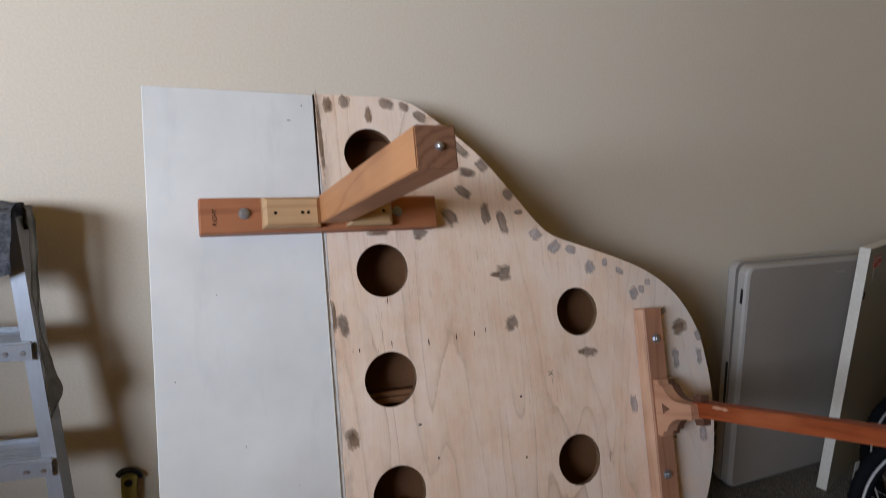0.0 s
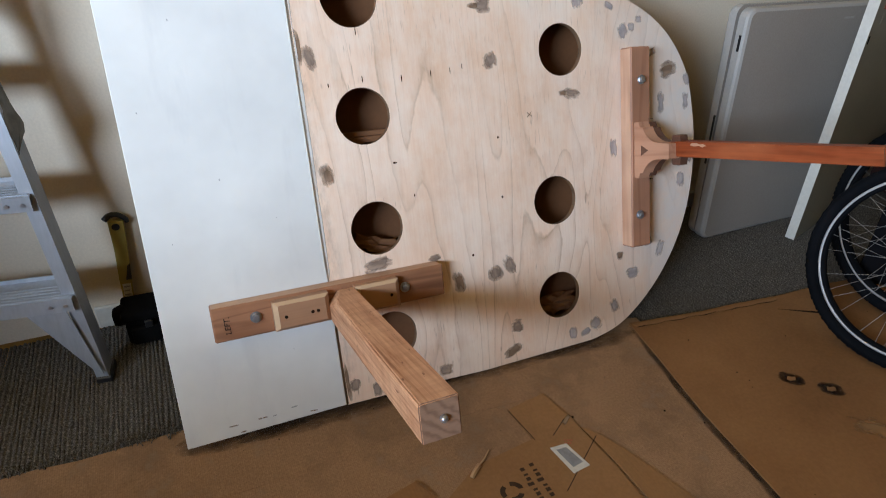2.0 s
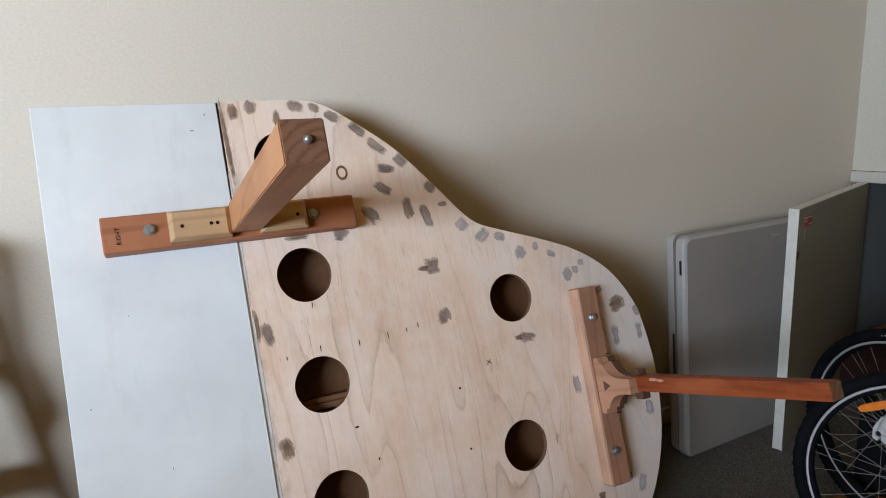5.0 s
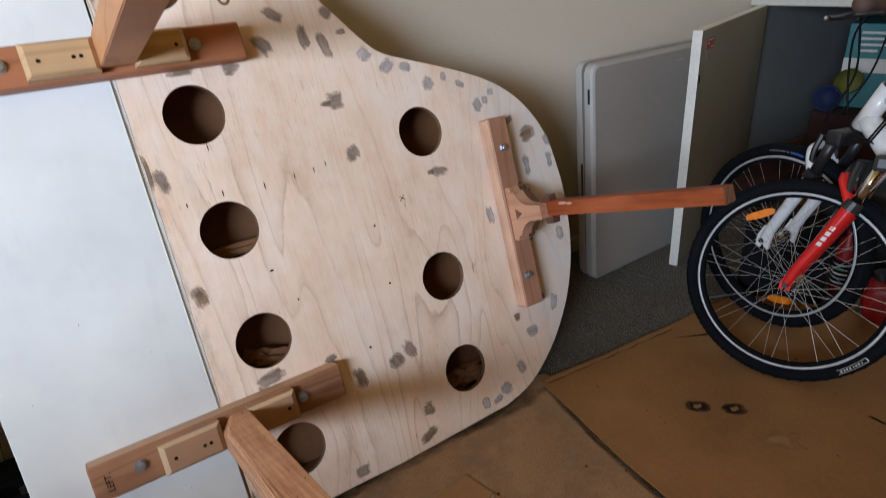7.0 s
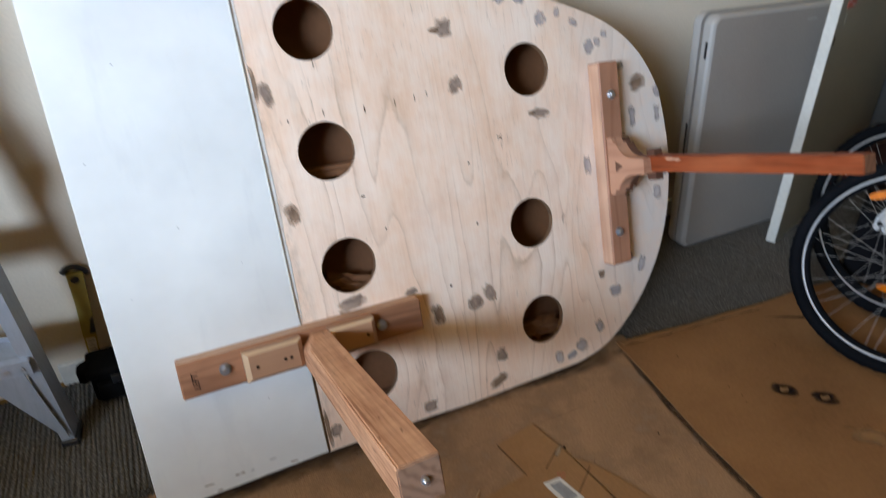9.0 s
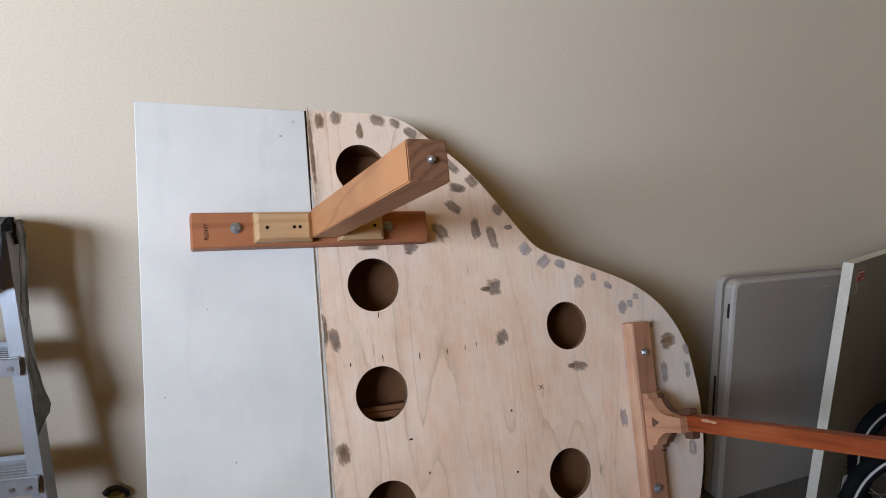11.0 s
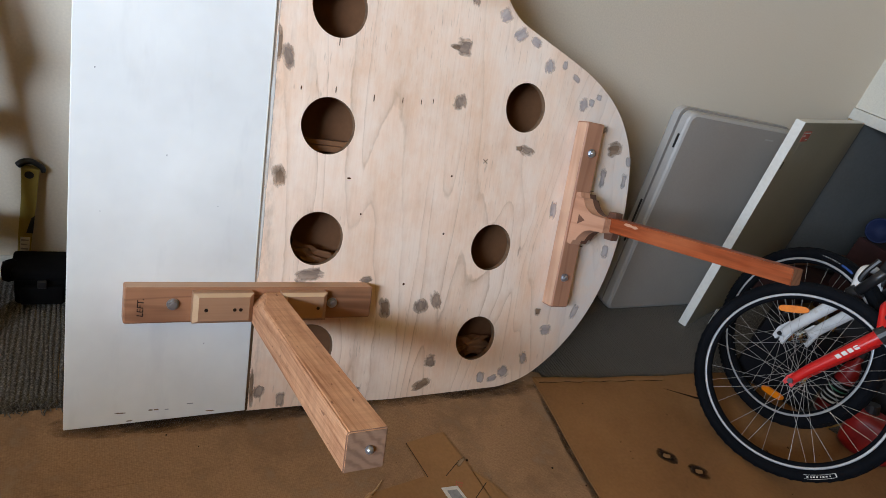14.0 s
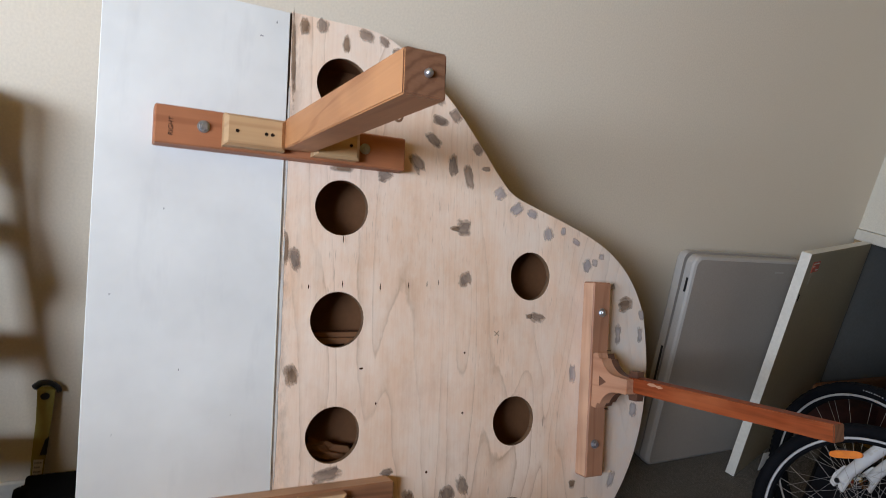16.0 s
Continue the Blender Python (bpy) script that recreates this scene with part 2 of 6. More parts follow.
def ribbed_carpet():
    m, nt, b = shader("grey_loop_pile", 0.95, 0, 0.1)
    v = coords(nt, (1, 1, 1), False)
    fleck = noise_tex(nt, v, 260.0, 3.0, 0.7)
    col = ramp(nt, fleck, [(0.3, (0.034, 0.031, 0.027)), (0.5, (0.095, 0.087, 0.078)), (0.70, (0.262, 0.242, 0.217))])
    dirt = noise_tex(nt, v, 5.0, 3.0)
    col = mix(nt, ramp(nt, dirt, [(0.45, (0.0,) * 3), (0.75, (0.35,) * 3)]), col, (0.11, 0.092, 0.075))
    nt.links.new(col, b.inputs["Base Color"])
    bump(nt, b, fleck, 0.6, 0.002)
    return m


def jute_material():
    m, nt, b = shader("jute_backing", 0.95, 0, 0.1)
    v = coords(nt, (1, 1, 1), False)
    col = ramp(nt, noise_tex(nt, v, 2.6, 4.0), [(0.3, (0.265, 0.143, 0.073)), (0.7, (0.405, 0.233, 0.127))])
    weave = []
    for axis in ("X", "Y"):
        w = nt.nodes.new("ShaderNodeTexWave")
        w.bands_direction = axis
        w.inputs["Scale"].default_value, w.inputs["Distortion"].default_value, w.inputs["Detail Scale"].default_value = 75.0, 1.6, 3.0
        nt.links.new(v, w.inputs["Vector"])
        weave.append(w.outputs["Fac"])
    thread = mix(nt, 0.86, mix(nt, 0.5, weave[0], weave[1]), noise_tex(nt, v, 190.0, 3.0, 0.7))
    col = mix(nt, 0.30, col, ramp(nt, thread, [(0.3, (0.10, 0.06, 0.034)), (0.7, (0.52, 0.37, 0.23))]))
    blot = noise_tex(nt, v, 5.5, 6.0, 0.7)
    col = mix(nt, ramp(nt, blot, [(0.46, (0.0,) * 3), (0.66, (0.55,) * 3)]), col, (0.125, 0.08, 0.05))
    dust = noise_tex(nt, v, 11.0, 5.0, 0.7)
    col = mix(nt, ramp(nt, dust, [(0.56, (0.0,) * 3), (0.72, (0.35,) * 3)]), col, (0.44, 0.34, 0.25))
    nt.links.new(col, b.inputs["Base Color"])
    bump(nt, b, thread, 0.4, 0.0015)
    return m


def cardboard_material(name, light, dark):
    m, nt, b = shader(name, 0.8, 0, 0.25)
    v = coords(nt, (1, 1, 1), False)
    col = ramp(nt, noise_tex(nt, v, 3.0, 4.0), [(0.3, dark), (0.7, light)])
    flute = nt.nodes.new("ShaderNodeTexWave")
    flute.inputs["Scale"].default_value, flute.inputs["Distortion"].default_value = 45.0, 0.6
    nt.links.new(coords(nt, (1, 0.25, 1), False), flute.inputs["Vector"])
    fib = noise_tex(nt, v, 120.0, 3.0)
    col = mix(nt, 0.12, col, ramp(nt, fib, [(0.3, tuple(c * 0.5 for c in dark)), (0.7, tuple(c * 1.4 for c in light))]))
    spot = noise_tex(nt, v, 30.0, 3.0)
    col = mix(nt, ramp(nt, spot, [(0.74, (0.0,) * 3), (0.80, (0.4,) * 3)]), col, tuple(c * 0.4 for c in dark))
    nt.links.new(col, b.inputs["Base Color"])
    bump(nt, b, mix(nt, 0.3, flute.outputs["Fac"], fib), 0.15, 0.001)
    return m


M_WALL = surface("cream_wall_paint", (0.785, 0.695, 0.572), (0.755, 0.665, 0.545), 0.75, 1.2, 170.0, 0.012)
M_WALL_E = surface("cream_side_wall_paint", (0.76, 0.73, 0.64), (0.73, 0.70, 0.61), 0.75, 1.2, 170.0, 0.012)
# unseen wall and ceiling colours, picked to turn the bounce light golden
M_UNSEEN_WALL = surface("golden_bounce_wall", (0.57, 0.315, 0.040), (0.45, 0.245, 0.030), 0.85, 3.0, 60.0, 0.2)
M_CEIL = surface("golden_bounce_ceiling", (0.42, 0.235, 0.030), (0.35, 0.193, 0.024), 0.85, 2.0, 120.0, 0.1)
M_TRIM = surface("gloss_white_trim", (0.74, 0.72, 0.66), (0.66, 0.64, 0.57), 0.4, 5.0, 60.0, 0.05)
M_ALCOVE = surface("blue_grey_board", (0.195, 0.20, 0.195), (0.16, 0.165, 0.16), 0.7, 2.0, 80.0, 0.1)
# the recess's shade is put into this dark colour
M_RECESS_SHADE = surface("painted_recess_shade", (0.12, 0.10, 0.09), (0.08, 0.07, 0.06), 0.9, 3.0, 60.0, 0.1)
M_CARPET = ribbed_carpet()
# low blue here also warms the bounce light
M_SLAB = surface("golden_bounce_floor", (0.42, 0.235, 0.055), (0.33, 0.18, 0.040), 0.85, 2.0, 60.0, 0.2)
M_JUTE = jute_material()
M_CARD = cardboard_material("kraft_card", (0.32, 0.160, 0.063), (0.215, 0.104, 0.040))
M_CARD2 = cardboard_material("worn_kraft_card", (0.34, 0.182, 0.078), (0.255, 0.131, 0.053))
M_PLY = plywood_material()
M_PLY_EDGE = timber("plywood_edge", (0.25, 0.145, 0.082), (0.11, 0.06, 0.034), 0, 0.7)
M_WHITE = painted_board()
M_HARD = surface("brown_hardboard", (0.235, 0.104, 0.046), (0.185, 0.080, 0.036), 0.6, 5.0, 90.0, 0.1)
M_RED_U = timber("oiled_cedar", (0.45, 0.17, 0.078), (0.28, 0.095, 0.042), 0)
M_RED_V = timber("oiled_cedar_upright", (0.45, 0.225, 0.138), (0.31, 0.138, 0.08), 2)
M_PALE_V = timber("paler_cedar_side", (0.66, 0.42, 0.29), (0.52, 0.29, 0.19), 2)
M_BRACKET_DARK = timber("dark_stained_bracket", (0.15, 0.068, 0.042), (0.08, 0.036, 0.024), 1)
M_PLATE_L = timber("planed_pine_plate", (0.41, 0.195, 0.105), (0.19, 0.078, 0.040), 0)
M_PALE_U = timber("pale_pine_block", (0.60, 0.385, 0.205), (0.46, 0.26, 0.13), 0)
M_PALE_L = timber("raw_pine_block", (0.46, 0.26, 0.155), (0.31, 0.155, 0.083), 0)
M_CHAMFER_LIT = timber("lit_chamfer", (0.66, 0.46, 0.29), (0.50, 0.31, 0.18), 0)
M_PLATE_TOP = timber("paler_plate_edge", (0.60, 0.38, 0.25), (0.44, 0.24, 0.15), 0)
M_END = end_grain("end_grain", (0.215, 0.100, 0.055), (0.145, 0.063, 0.034), 0.05, 0.93)
M_END_L = end_grain("pale_end_grain", (0.29, 0.17, 0.112), (0.20, 0.11, 0.07), 0.07, 0.36)
M_LEG = timber("pine_leg", (0.55, 0.255, 0.11), (0.38, 0.15, 0.06), 1)
M_LEG_L = sawn_timber("rough_sawn_pine_leg")
M_FADED = surface("faded_print_ink", (0.075, 0.046, 0.029), (0.045, 0.028, 0.018), 0.85, 60.0, 200.0, 0, 0, 0.15)
M_EDGE_SHADE = smear_material("painted_edge_shade", (0.050, 0.030, 0.019), (0.022, 0.014, 0.009), 0.44, (1, 1, 0), ((0.34, 0.0), (0.52, 0.28), (0.74, 0.62)))
M_CABLE = surface("black_cable_sleeve", (0.008, 0.008, 0.009), (0.004, 0.004, 0.005), 0.6, 10.0, 90.0, 0.0, 0, 0.15)
M_BLUE_PRINT = surface("blue_tyre_print", (0.03, 0.09, 0.36), (0.02, 0.07, 0.28), 0.6, 60.0, 160.0, 0)
M_GREEN_PRINT = surface("green_print", (0.05, 0.22, 0.12), (0.03, 0.15, 0.08), 0.6, 60.0, 160.0, 0)
M_LEG_RED = worn_varnish()
M_BRACKET = timber("orange_pine_bracket", (0.56, 0.30, 0.19), (0.40, 0.185, 0.11), 1)
M_FILL = smear_material("grey_wood_filler", (0.47, 0.36, 0.29), (0.20, 0.145, 0.115))
M_FILL_PALE = smear_material("pale_wood_filler", (0.60, 0.555, 0.55), (0.34, 0.31, 0.33), 0.40, (1, 0, 1), ((0.42, 0.0), (0.50, 0.34), (0.70, 0.72)))
M_FILL_WHITE = smear_material("dragged_white_paint", (0.80, 0.80, 0.78), (0.66, 0.65, 0.62))
M_SCORCH = smear_material("black_scorch", (0.012, 0.010, 0.009), (0.005, 0.004, 0.004), 0.48, (1, 1, 0))
M_TORN = smear_material("torn_paper_ply", (0.44, 0.33, 0.22), (0.28, 0.19, 0.11), 0.36, (1, 1, 0))
M_STAIN = smear_material("dried_stain", (0.39, 0.22, 0.10), (0.34, 0.185, 0.08), 0.33, (1, 1, 0))
M_FILL_BROWN = smear_material("brown_wood_filler", (0.36, 0.24, 0.16), (0.16, 0.10, 0.065))
M_FILL_RING = surface("knot_ring", (0.30, 0.16, 0.09), (0.16, 0.08, 0.045), 0.8, 60.0, 200.0, 0.1, spec=0.1)
M_ZINC = surface("zinc_plated_steel", (0.60, 0.62, 0.66), (0.38, 0.40, 0.44), 0.34, 60.0, 200.0, 0.03, 0.85)
M_HOLE = surface("drilled_hole", (0.03, 0.018, 0.012), (0.018, 0.011, 0.008), 0.95, spec=0.05)
M_NICK = surface("dark_nick", (0.07, 0.026, 0.011), (0.045, 0.016, 0.007), 0.95, spec=0.0)
M_INK = surface("black_marker_ink", (0.012, 0.010, 0.009), (0.007, 0.006, 0.006), 0.8, 5, 60, 0, 0, 0.15)
M_GRIME = surface("brown_joint_grime", (0.13, 0.075, 0.04), (0.05, 0.03, 0.018), 0.9, 30.0, 160.0, 0.3, spec=0.1)
M_FILLED = surface("filled_joint", (0.36, 0.29, 0.225), (0.16, 0.12, 0.09), 0.85, 14.0, 120.0, 0.2, spec=0.2)
M_PLASTIC = surface("grey_moulded_plastic", (0.37, 0.338, 0.308), (0.325, 0.296, 0.27), 0.5, 2.0, 220.0, 0.25, 0, 0.4)
M_PLASTIC_RIM = surface("pale_moulded_plastic", (0.455, 0.435, 0.415), (0.405, 0.388, 0.37), 0.45, 2.0, 220.0, 0.15)
M_MELA = surface("putty_laminate", (0.345, 0.305, 0.215), (0.285, 0.25, 0.175), 0.32, 2.0, 90.0, 0.04, 0, 0.5)
M_MELA_EDGE = surface("white_edge_strip", (0.76, 0.745, 0.69), (0.70, 0.68, 0.62), 0.4, 8.0, 80.0, 0.04)
M_ALU = surface("brushed_aluminium", (0.47, 0.515, 0.585), (0.36, 0.395, 0.45), 0.45, 4.0, 120.0, 0.1, 0.5, 0.5, (1, 1, 0.2))
M_CLOTH = surface("grey_patterned_towel", (0.34, 0.37, 0.43), (0.05, 0.052, 0.065), 0.95, 75.0, 240.0, 0.5, 0, 0.1)
M_STRAP = surface("grey_brown_cloth", (0.135, 0.110, 0.082), (0.05, 0.040, 0.029), 0.95, 20.0, 220.0, 0.5, 0, 0.1)
M_BLACK = surface("black_fabric", (0.008, 0.0075, 0.008), (0.004, 0.004, 0.0045), 0.9, 12.0, 160.0, 0.3, 0, 0.06)
M_RUBBER = surface("black_rubber", (0.008, 0.009, 0.012), (0.004, 0.005, 0.007), 0.85, 10.0, 90.0, 0.3, 0, 0.08)
M_BLKPLAST = surface("black_plastic", (0.02, 0.02, 0.022), (0.012, 0.012, 0.014), 0.4, 10.0, 90.0, 0.05)
M_YELLOW = surface("yellow_plastic", (0.42, 0.335, 0.085), (0.32, 0.255, 0.06), 0.5, 8.0, 80.0, 0.05)
M_LABEL = surface("paper_label", (0.72, 0.71, 0.68), (0.62, 0.61, 0.58), 0.6, 30.0, 160.0, 0.05)
M_GREYPRINT = surface("grey_print", (0.34, 0.35, 0.37), (0.22, 0.23, 0.25), 0.6, 60.0, 160.0, 0)
M_REDPAINT = surface("gloss_red_paint", (0.70, 0.020, 0.018), (0.58, 0.014, 0.013), 0.28, 5.0, 60.0, 0.03)
M_WHITEPAINT = surface("gloss_white_paint", (0.78, 0.79, 0.80), (0.70, 0.71, 0.72), 0.25, 5.0, 60.0, 0.03)
M_CHROME = surface("chrome", (0.75, 0.76, 0.77), (0.65, 0.66, 0.67), 0.12, 10.0, 60.0, 0.0, 1.0)
M_RIM = surface("alloy_rim", (0.58, 0.59, 0.61), (0.46, 0.47, 0.49), 0.45, 10.0, 90.0, 0.05, 0.3)
M_SPOKE = surface("steel_spoke", (0.56, 0.55, 0.53), (0.40, 0.39, 0.38), 0.3, 10.0, 60.0, 0.0, 0.4)
M_AMBER = surface("amber_reflector", (0.86, 0.235, 0.004), (0.66, 0.15, 0.003), 0.4, 60.0, 300.0, 0.3, 0, 0.25)
M_GRIP = surface("brown_grip", (0.11, 0.06, 0.045), (0.06, 0.035, 0.025), 0.75, 20.0, 120.0, 0.4)
M_TEAL = surface("teal_carton", (0.035, 0.21, 0.235), (0.026, 0.17, 0.19), 0.55, 4.0, 90.0, 0.05)
M_BLUE = surface("blue_plastic", (0.003, 0.014, 0.070), (0.002, 0.010, 0.052), 0.75, 4.0, 60.0, 0.03)
M_LIME = surface("lime_plastic", (0.13, 0.135, 0.018), (0.10, 0.105, 0.014), 0.7, 4.0, 60.0, 0.03)
M_NAVY = surface("navy_plastic", (0.010, 0.010, 0.012), (0.006, 0.006, 0.008), 0.8, 6.0, 120.0, 0.1, 0, 0.06)
M_MAROON = surface("maroon_fabric", (0.06, 0.017, 0.015), (0.03, 0.010, 0.009), 0.9, 12.0, 120.0, 0.3)
# red plastic with the shade behind the bicycles put into its colour
M_CANRED = surface("shaded_red_plastic", (0.30, 0.010, 0.009), (0.20, 0.007, 0.006), 0.45, 5.0, 60.0, 0.03)
M_STICK_RED = surface("red_sticker", (0.52, 0.09, 0.05), (0.42, 0.07, 0.04), 0.5, 60.0, 160.0, 0)


# ---- mesh helpers ----
def to_mesh(bm, name, smooth=False):
    me = bpy.data.meshes.new(name)
    bm.normal_update()
    bm.to_mesh(me)
    bm.free()
    if smooth:
        for p in me.polygons:
            p.use_smooth = True
    return me


def thing(name, label, category, m=None, group="", kind=""):
    ob = new(name)
    ob.empty_display_size = 0.05
    if m is not None:
        ob.matrix_world = m
    return tagged(ob, label, category, group, kind)


def part(name, bm, material, parent=None, label="", smooth=False, m=None):
    me = to_mesh(bm, name, smooth) if isinstance(bm, bmesh.types.BMesh) else bm
    if material is not None:
        me.materials.clear()
        me.materials.append(material)
    ob = new(name, me)
    if parent is not None:
        ob.parent = parent
    if m is not None:
        ob.matrix_basis = m
    return tagged(ob, label) if label else ob


def solid(name, bm, material, label, category, kind="", group="", smooth=False, m=None):
    return tagged(part(name, bm, material, None, "", smooth, m), label, category, group, kind)


def box(lo, hi, bevel=0.0, bm=None, segs=1, m=None):
    bm = bm or bmesh.new()
    lo, hi = Vector(lo), Vector(hi)
    mat = Matrix.Translation((lo + hi) / 2) @ Matrix.Diagonal((*(hi - lo), 1))
    vs = bmesh.ops.create_cube(bm, size=1.0, matrix=(m @ mat) if m is not None else mat)["verts"]
    if bevel:
        es = list({e for v in vs for e in v.link_edges})
        bmesh.ops.bevel(bm, geom=es, offset=bevel, segments=segs, affect="EDGES", profile=0.6)
    return bm


def rod(p0, p1, r0, r1=None, segs=12, bm=None, caps=True):
    bm = bm or bmesh.new()
    p0, p1 = Vector(p0), Vector(p1)
    d = p1 - p0
    m = Matrix.Translation((p0 + p1) / 2) @ d.to_track_quat("Z", "Y").to_matrix().to_4x4()
    bmesh.ops.create_cone(bm, cap_ends=caps, segments=segs, radius1=r0, radius2=r0 if r1 is None else r1, depth=d.length, matrix=m)
    return bm


def smooth_path(pts, steps=6):
    pts = [Vector(p) for p in pts]
    ext = [pts[0] * 2 - pts[1]] + pts + [pts[-1] * 2 - pts[-2]]
    out = []
    for i in range(1, len(ext) - 2):
        a, b, c, d = ext[i - 1:i + 3]
        for k in range(steps):
            t = k / steps
            out.append(0.5 * (2 * b + (c - a) * t + (2 * a - 5 * b + 4 * c - d) * t * t + (3 * b - a - 3 * c + d) * t ** 3))
    return out + [pts[-1]]


def tube(pts, r, segs=8, bm=None, steps=6):
    bm = bm or bmesh.new()
    path = smooth_path(pts, steps) if len(pts) > 2 else [Vector(p) for p in pts]
    rings, up = [], Vector((0.13, 0.21, 0.97)).normalized()
    for i, p in enumerate(path):
        d = (path[min(i + 1, len(path) - 1)] - path[max(i - 1, 0)]).normalized()
        x = d.cross(up)
        if x.length < 0.1:
            x = d.cross(Vector((1, 0, 0)))
        x.normalize()
        y = d.cross(x)
        rr = r[0] + (r[1] - r[0]) * i / (len(path) - 1) if isinstance(r, tuple) else r
        rings.append([bm.verts.new(p + rr * (math.cos(a) * x + math.sin(a) * y)) for a in (2 * math.pi * k / segs for k in range(segs))])
    for a, b in zip(rings, rings[1:]):
        for k in range(segs):
            bm.faces.new((a[k], a[(k + 1) % segs], b[(k + 1) % segs], b[k]))
    bm.faces.new(rings[0])
    bm.faces.new(rings[-1][::-1])
    bmesh.ops.recalc_face_normals(bm, faces=bm.faces[:])
    return bm


def lathe(profile, segs=24, axis="Z", bm=None, m=None, closed=False):
    """Turns (radius, height) pairs round an axis."""
    bm = bm or bmesh.new()
    rings = []
    for k in range(segs):
        a = 2 * math.pi * k / segs
        ring = []
        for r, h in profile:
            v = Vector((r * math.cos(a), r * math.sin(a), h)) if axis == "Z" else Vector((r * math.cos(a), h, r * math.sin(a)))
            ring.append(bm.verts.new(m @ v if m is not None else v))
        rings.append(ring)
    n = len(profile)
    for k in range(segs):
        a, b = rings[k], rings[(k + 1) % segs]
        for i in range(n if closed else n - 1):
            j = (i + 1) % n
            bm.faces.new((a[i], b[i], b[j], a[j]))
    bmesh.ops.remove_doubles(bm, verts=bm.verts[:], dist=1e-6)
    bmesh.ops.recalc_face_normals(bm, faces=bm.faces[:])
    return bm


def slab(poly, z0, z1, bm=None, place=None):
    """A flat piece with the outline poly in x and y, from z0 to z1."""
    bm = bm or bmesh.new()
    put = place or (lambda x, y, z: Vector((x, y, z)))
    lo = [bm.verts.new(put(x, y, z0)) for x, y in poly]
    hi = [bm.verts.new(put(x, y, z1)) for x, y in poly]
    bm.faces.new(hi)
    bm.faces.new(lo[::-1])
    n = len(poly)
    for i in range(n):
        bm.faces.new((lo[i], lo[(i + 1) % n], hi[(i + 1) % n], hi[i]))
    bmesh.ops.recalc_face_normals(bm, faces=bm.faces[:])
    return bm


def curve_sheet(outline, holes, thick, edge=0.0006):
    """A sheet in x and z with real holes, its front at y = 0."""
    cu = bpy.data.curves.new("sheet", "CURVE")
    cu.dimensions, cu.fill_mode, cu.extrude, cu.bevel_depth, cu.bevel_resolution = "2D", "BOTH", thick / 2 - edge, edge, 1
    for loop in [outline, *holes]:
        sp = cu.splines.new("POLY")
        sp.points.add(len(loop) - 1)
        for q, (x, y) in zip(sp.points, loop):
            q.co = (x, y, 0, 1)
        sp.use_cyclic_u = True
    ob = bpy.data.objects.new("sheet", cu)
    scene.collection.objects.link(ob)
    me = bpy.data.meshes.new_from_object(ob.evaluated_get(bpy.context.evaluated_depsgraph_get()))
    bpy.data.objects.remove(ob)
    me.transform(Matrix.Translation((0, thick / 2, 0)) @ pose(0, 0, 0, 90))
    return me


def writing(body, size, material, parent, m, name="writing"):
    cu = bpy.data.curves.new("writing", "FONT")
    cu.body, cu.size, cu.align_x, cu.align_y, cu.extrude = body, size, "CENTER", "CENTER", 0.0003
    cu.offset, cu.shear = -0.0003 if size > 0.02 else 0.0, 0.12
    ob = bpy.data.objects.new("writing", cu)
    scene.collection.objects.link(ob)
    me = bpy.data.meshes.new_from_object(ob.evaluated_get(bpy.context.evaluated_depsgraph_get()))
    bpy.data.objects.remove(ob)
    return part(name, me, material, parent, m=m)


# ---- the room ----
WALL_Y, EAST_X, WEST_X, SOUTH_Y, CEIL_Z = 0.57, 2.66, -2.3, -5.2, 2.6
solid("wall_north", box((WEST_X - 0.1, WALL_Y, 0), (EAST_X, WALL_Y + 0.1, CEIL_Z)), M_WALL, "cream painted plaster wall behind the leaning tabletop", "wall", "structure")
solid("wall_south", box((WEST_X - 0.1, SOUTH_Y - 0.1, 0), (EAST_X + 0.1, SOUTH_Y, CEIL_Z)), M_UNSEEN_WALL, "unseen golden-brown wall closing the room, coloured to warm the bounce light", "wall", "structure")
ALC_Y0, ALC_Z = -1.35, 0.853
bm = box((EAST_X, -0.9, ALC_Z + 0.05), (EAST_X + 0.1, WALL_Y + 0.1, CEIL_Z))
solid("wall_east", bm, M_WALL_E, "pale cream side wall above a low storage recess", "wall", "structure")
bm = box((WEST_X - 0.1, SOUTH_Y, 0), (WEST_X, WALL_Y, WIN_Z0))
box((WEST_X - 0.1, SOUTH_Y, WIN_Z1), (WEST_X, WALL_Y, CEIL_Z), bm=bm)
box((WEST_X - 0.1, SOUTH_Y, WIN_Z0), (WEST_X, WIN_Y0, WIN_Z1), bm=bm)
box((WEST_X - 0.1, WIN_Y1, WIN_Z0), (WEST_X, WALL_Y, WIN_Z1), bm=bm)
solid("wall_west", bm, M_UNSEEN_WALL, "unseen golden-brown wall with the window that lights the room", "wall", "structure")
solid("ceiling", box((WEST_X - 0.1, SOUTH_Y - 0.1, CEIL_Z), (EAST_X + 0.1, WALL_Y + 0.1, CEIL_Z + 0.1)), M_CEIL, "unseen flat ceiling, coloured to warm the bounce light", "ceiling", "structure")
solid("floor", box((WEST_X - 0.1, SOUTH_Y - 0.1, -0.12), (EAST_X + 1.1, WALL_Y + 0.1, -0.008)), M_SLAB, "ochre floor under the carpet, coloured to warm the bounce light", "floor", "structure")
# unseen stretch, darker than the cream wall to cut fill from this side
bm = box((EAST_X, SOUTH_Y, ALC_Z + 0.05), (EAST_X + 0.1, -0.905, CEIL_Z))
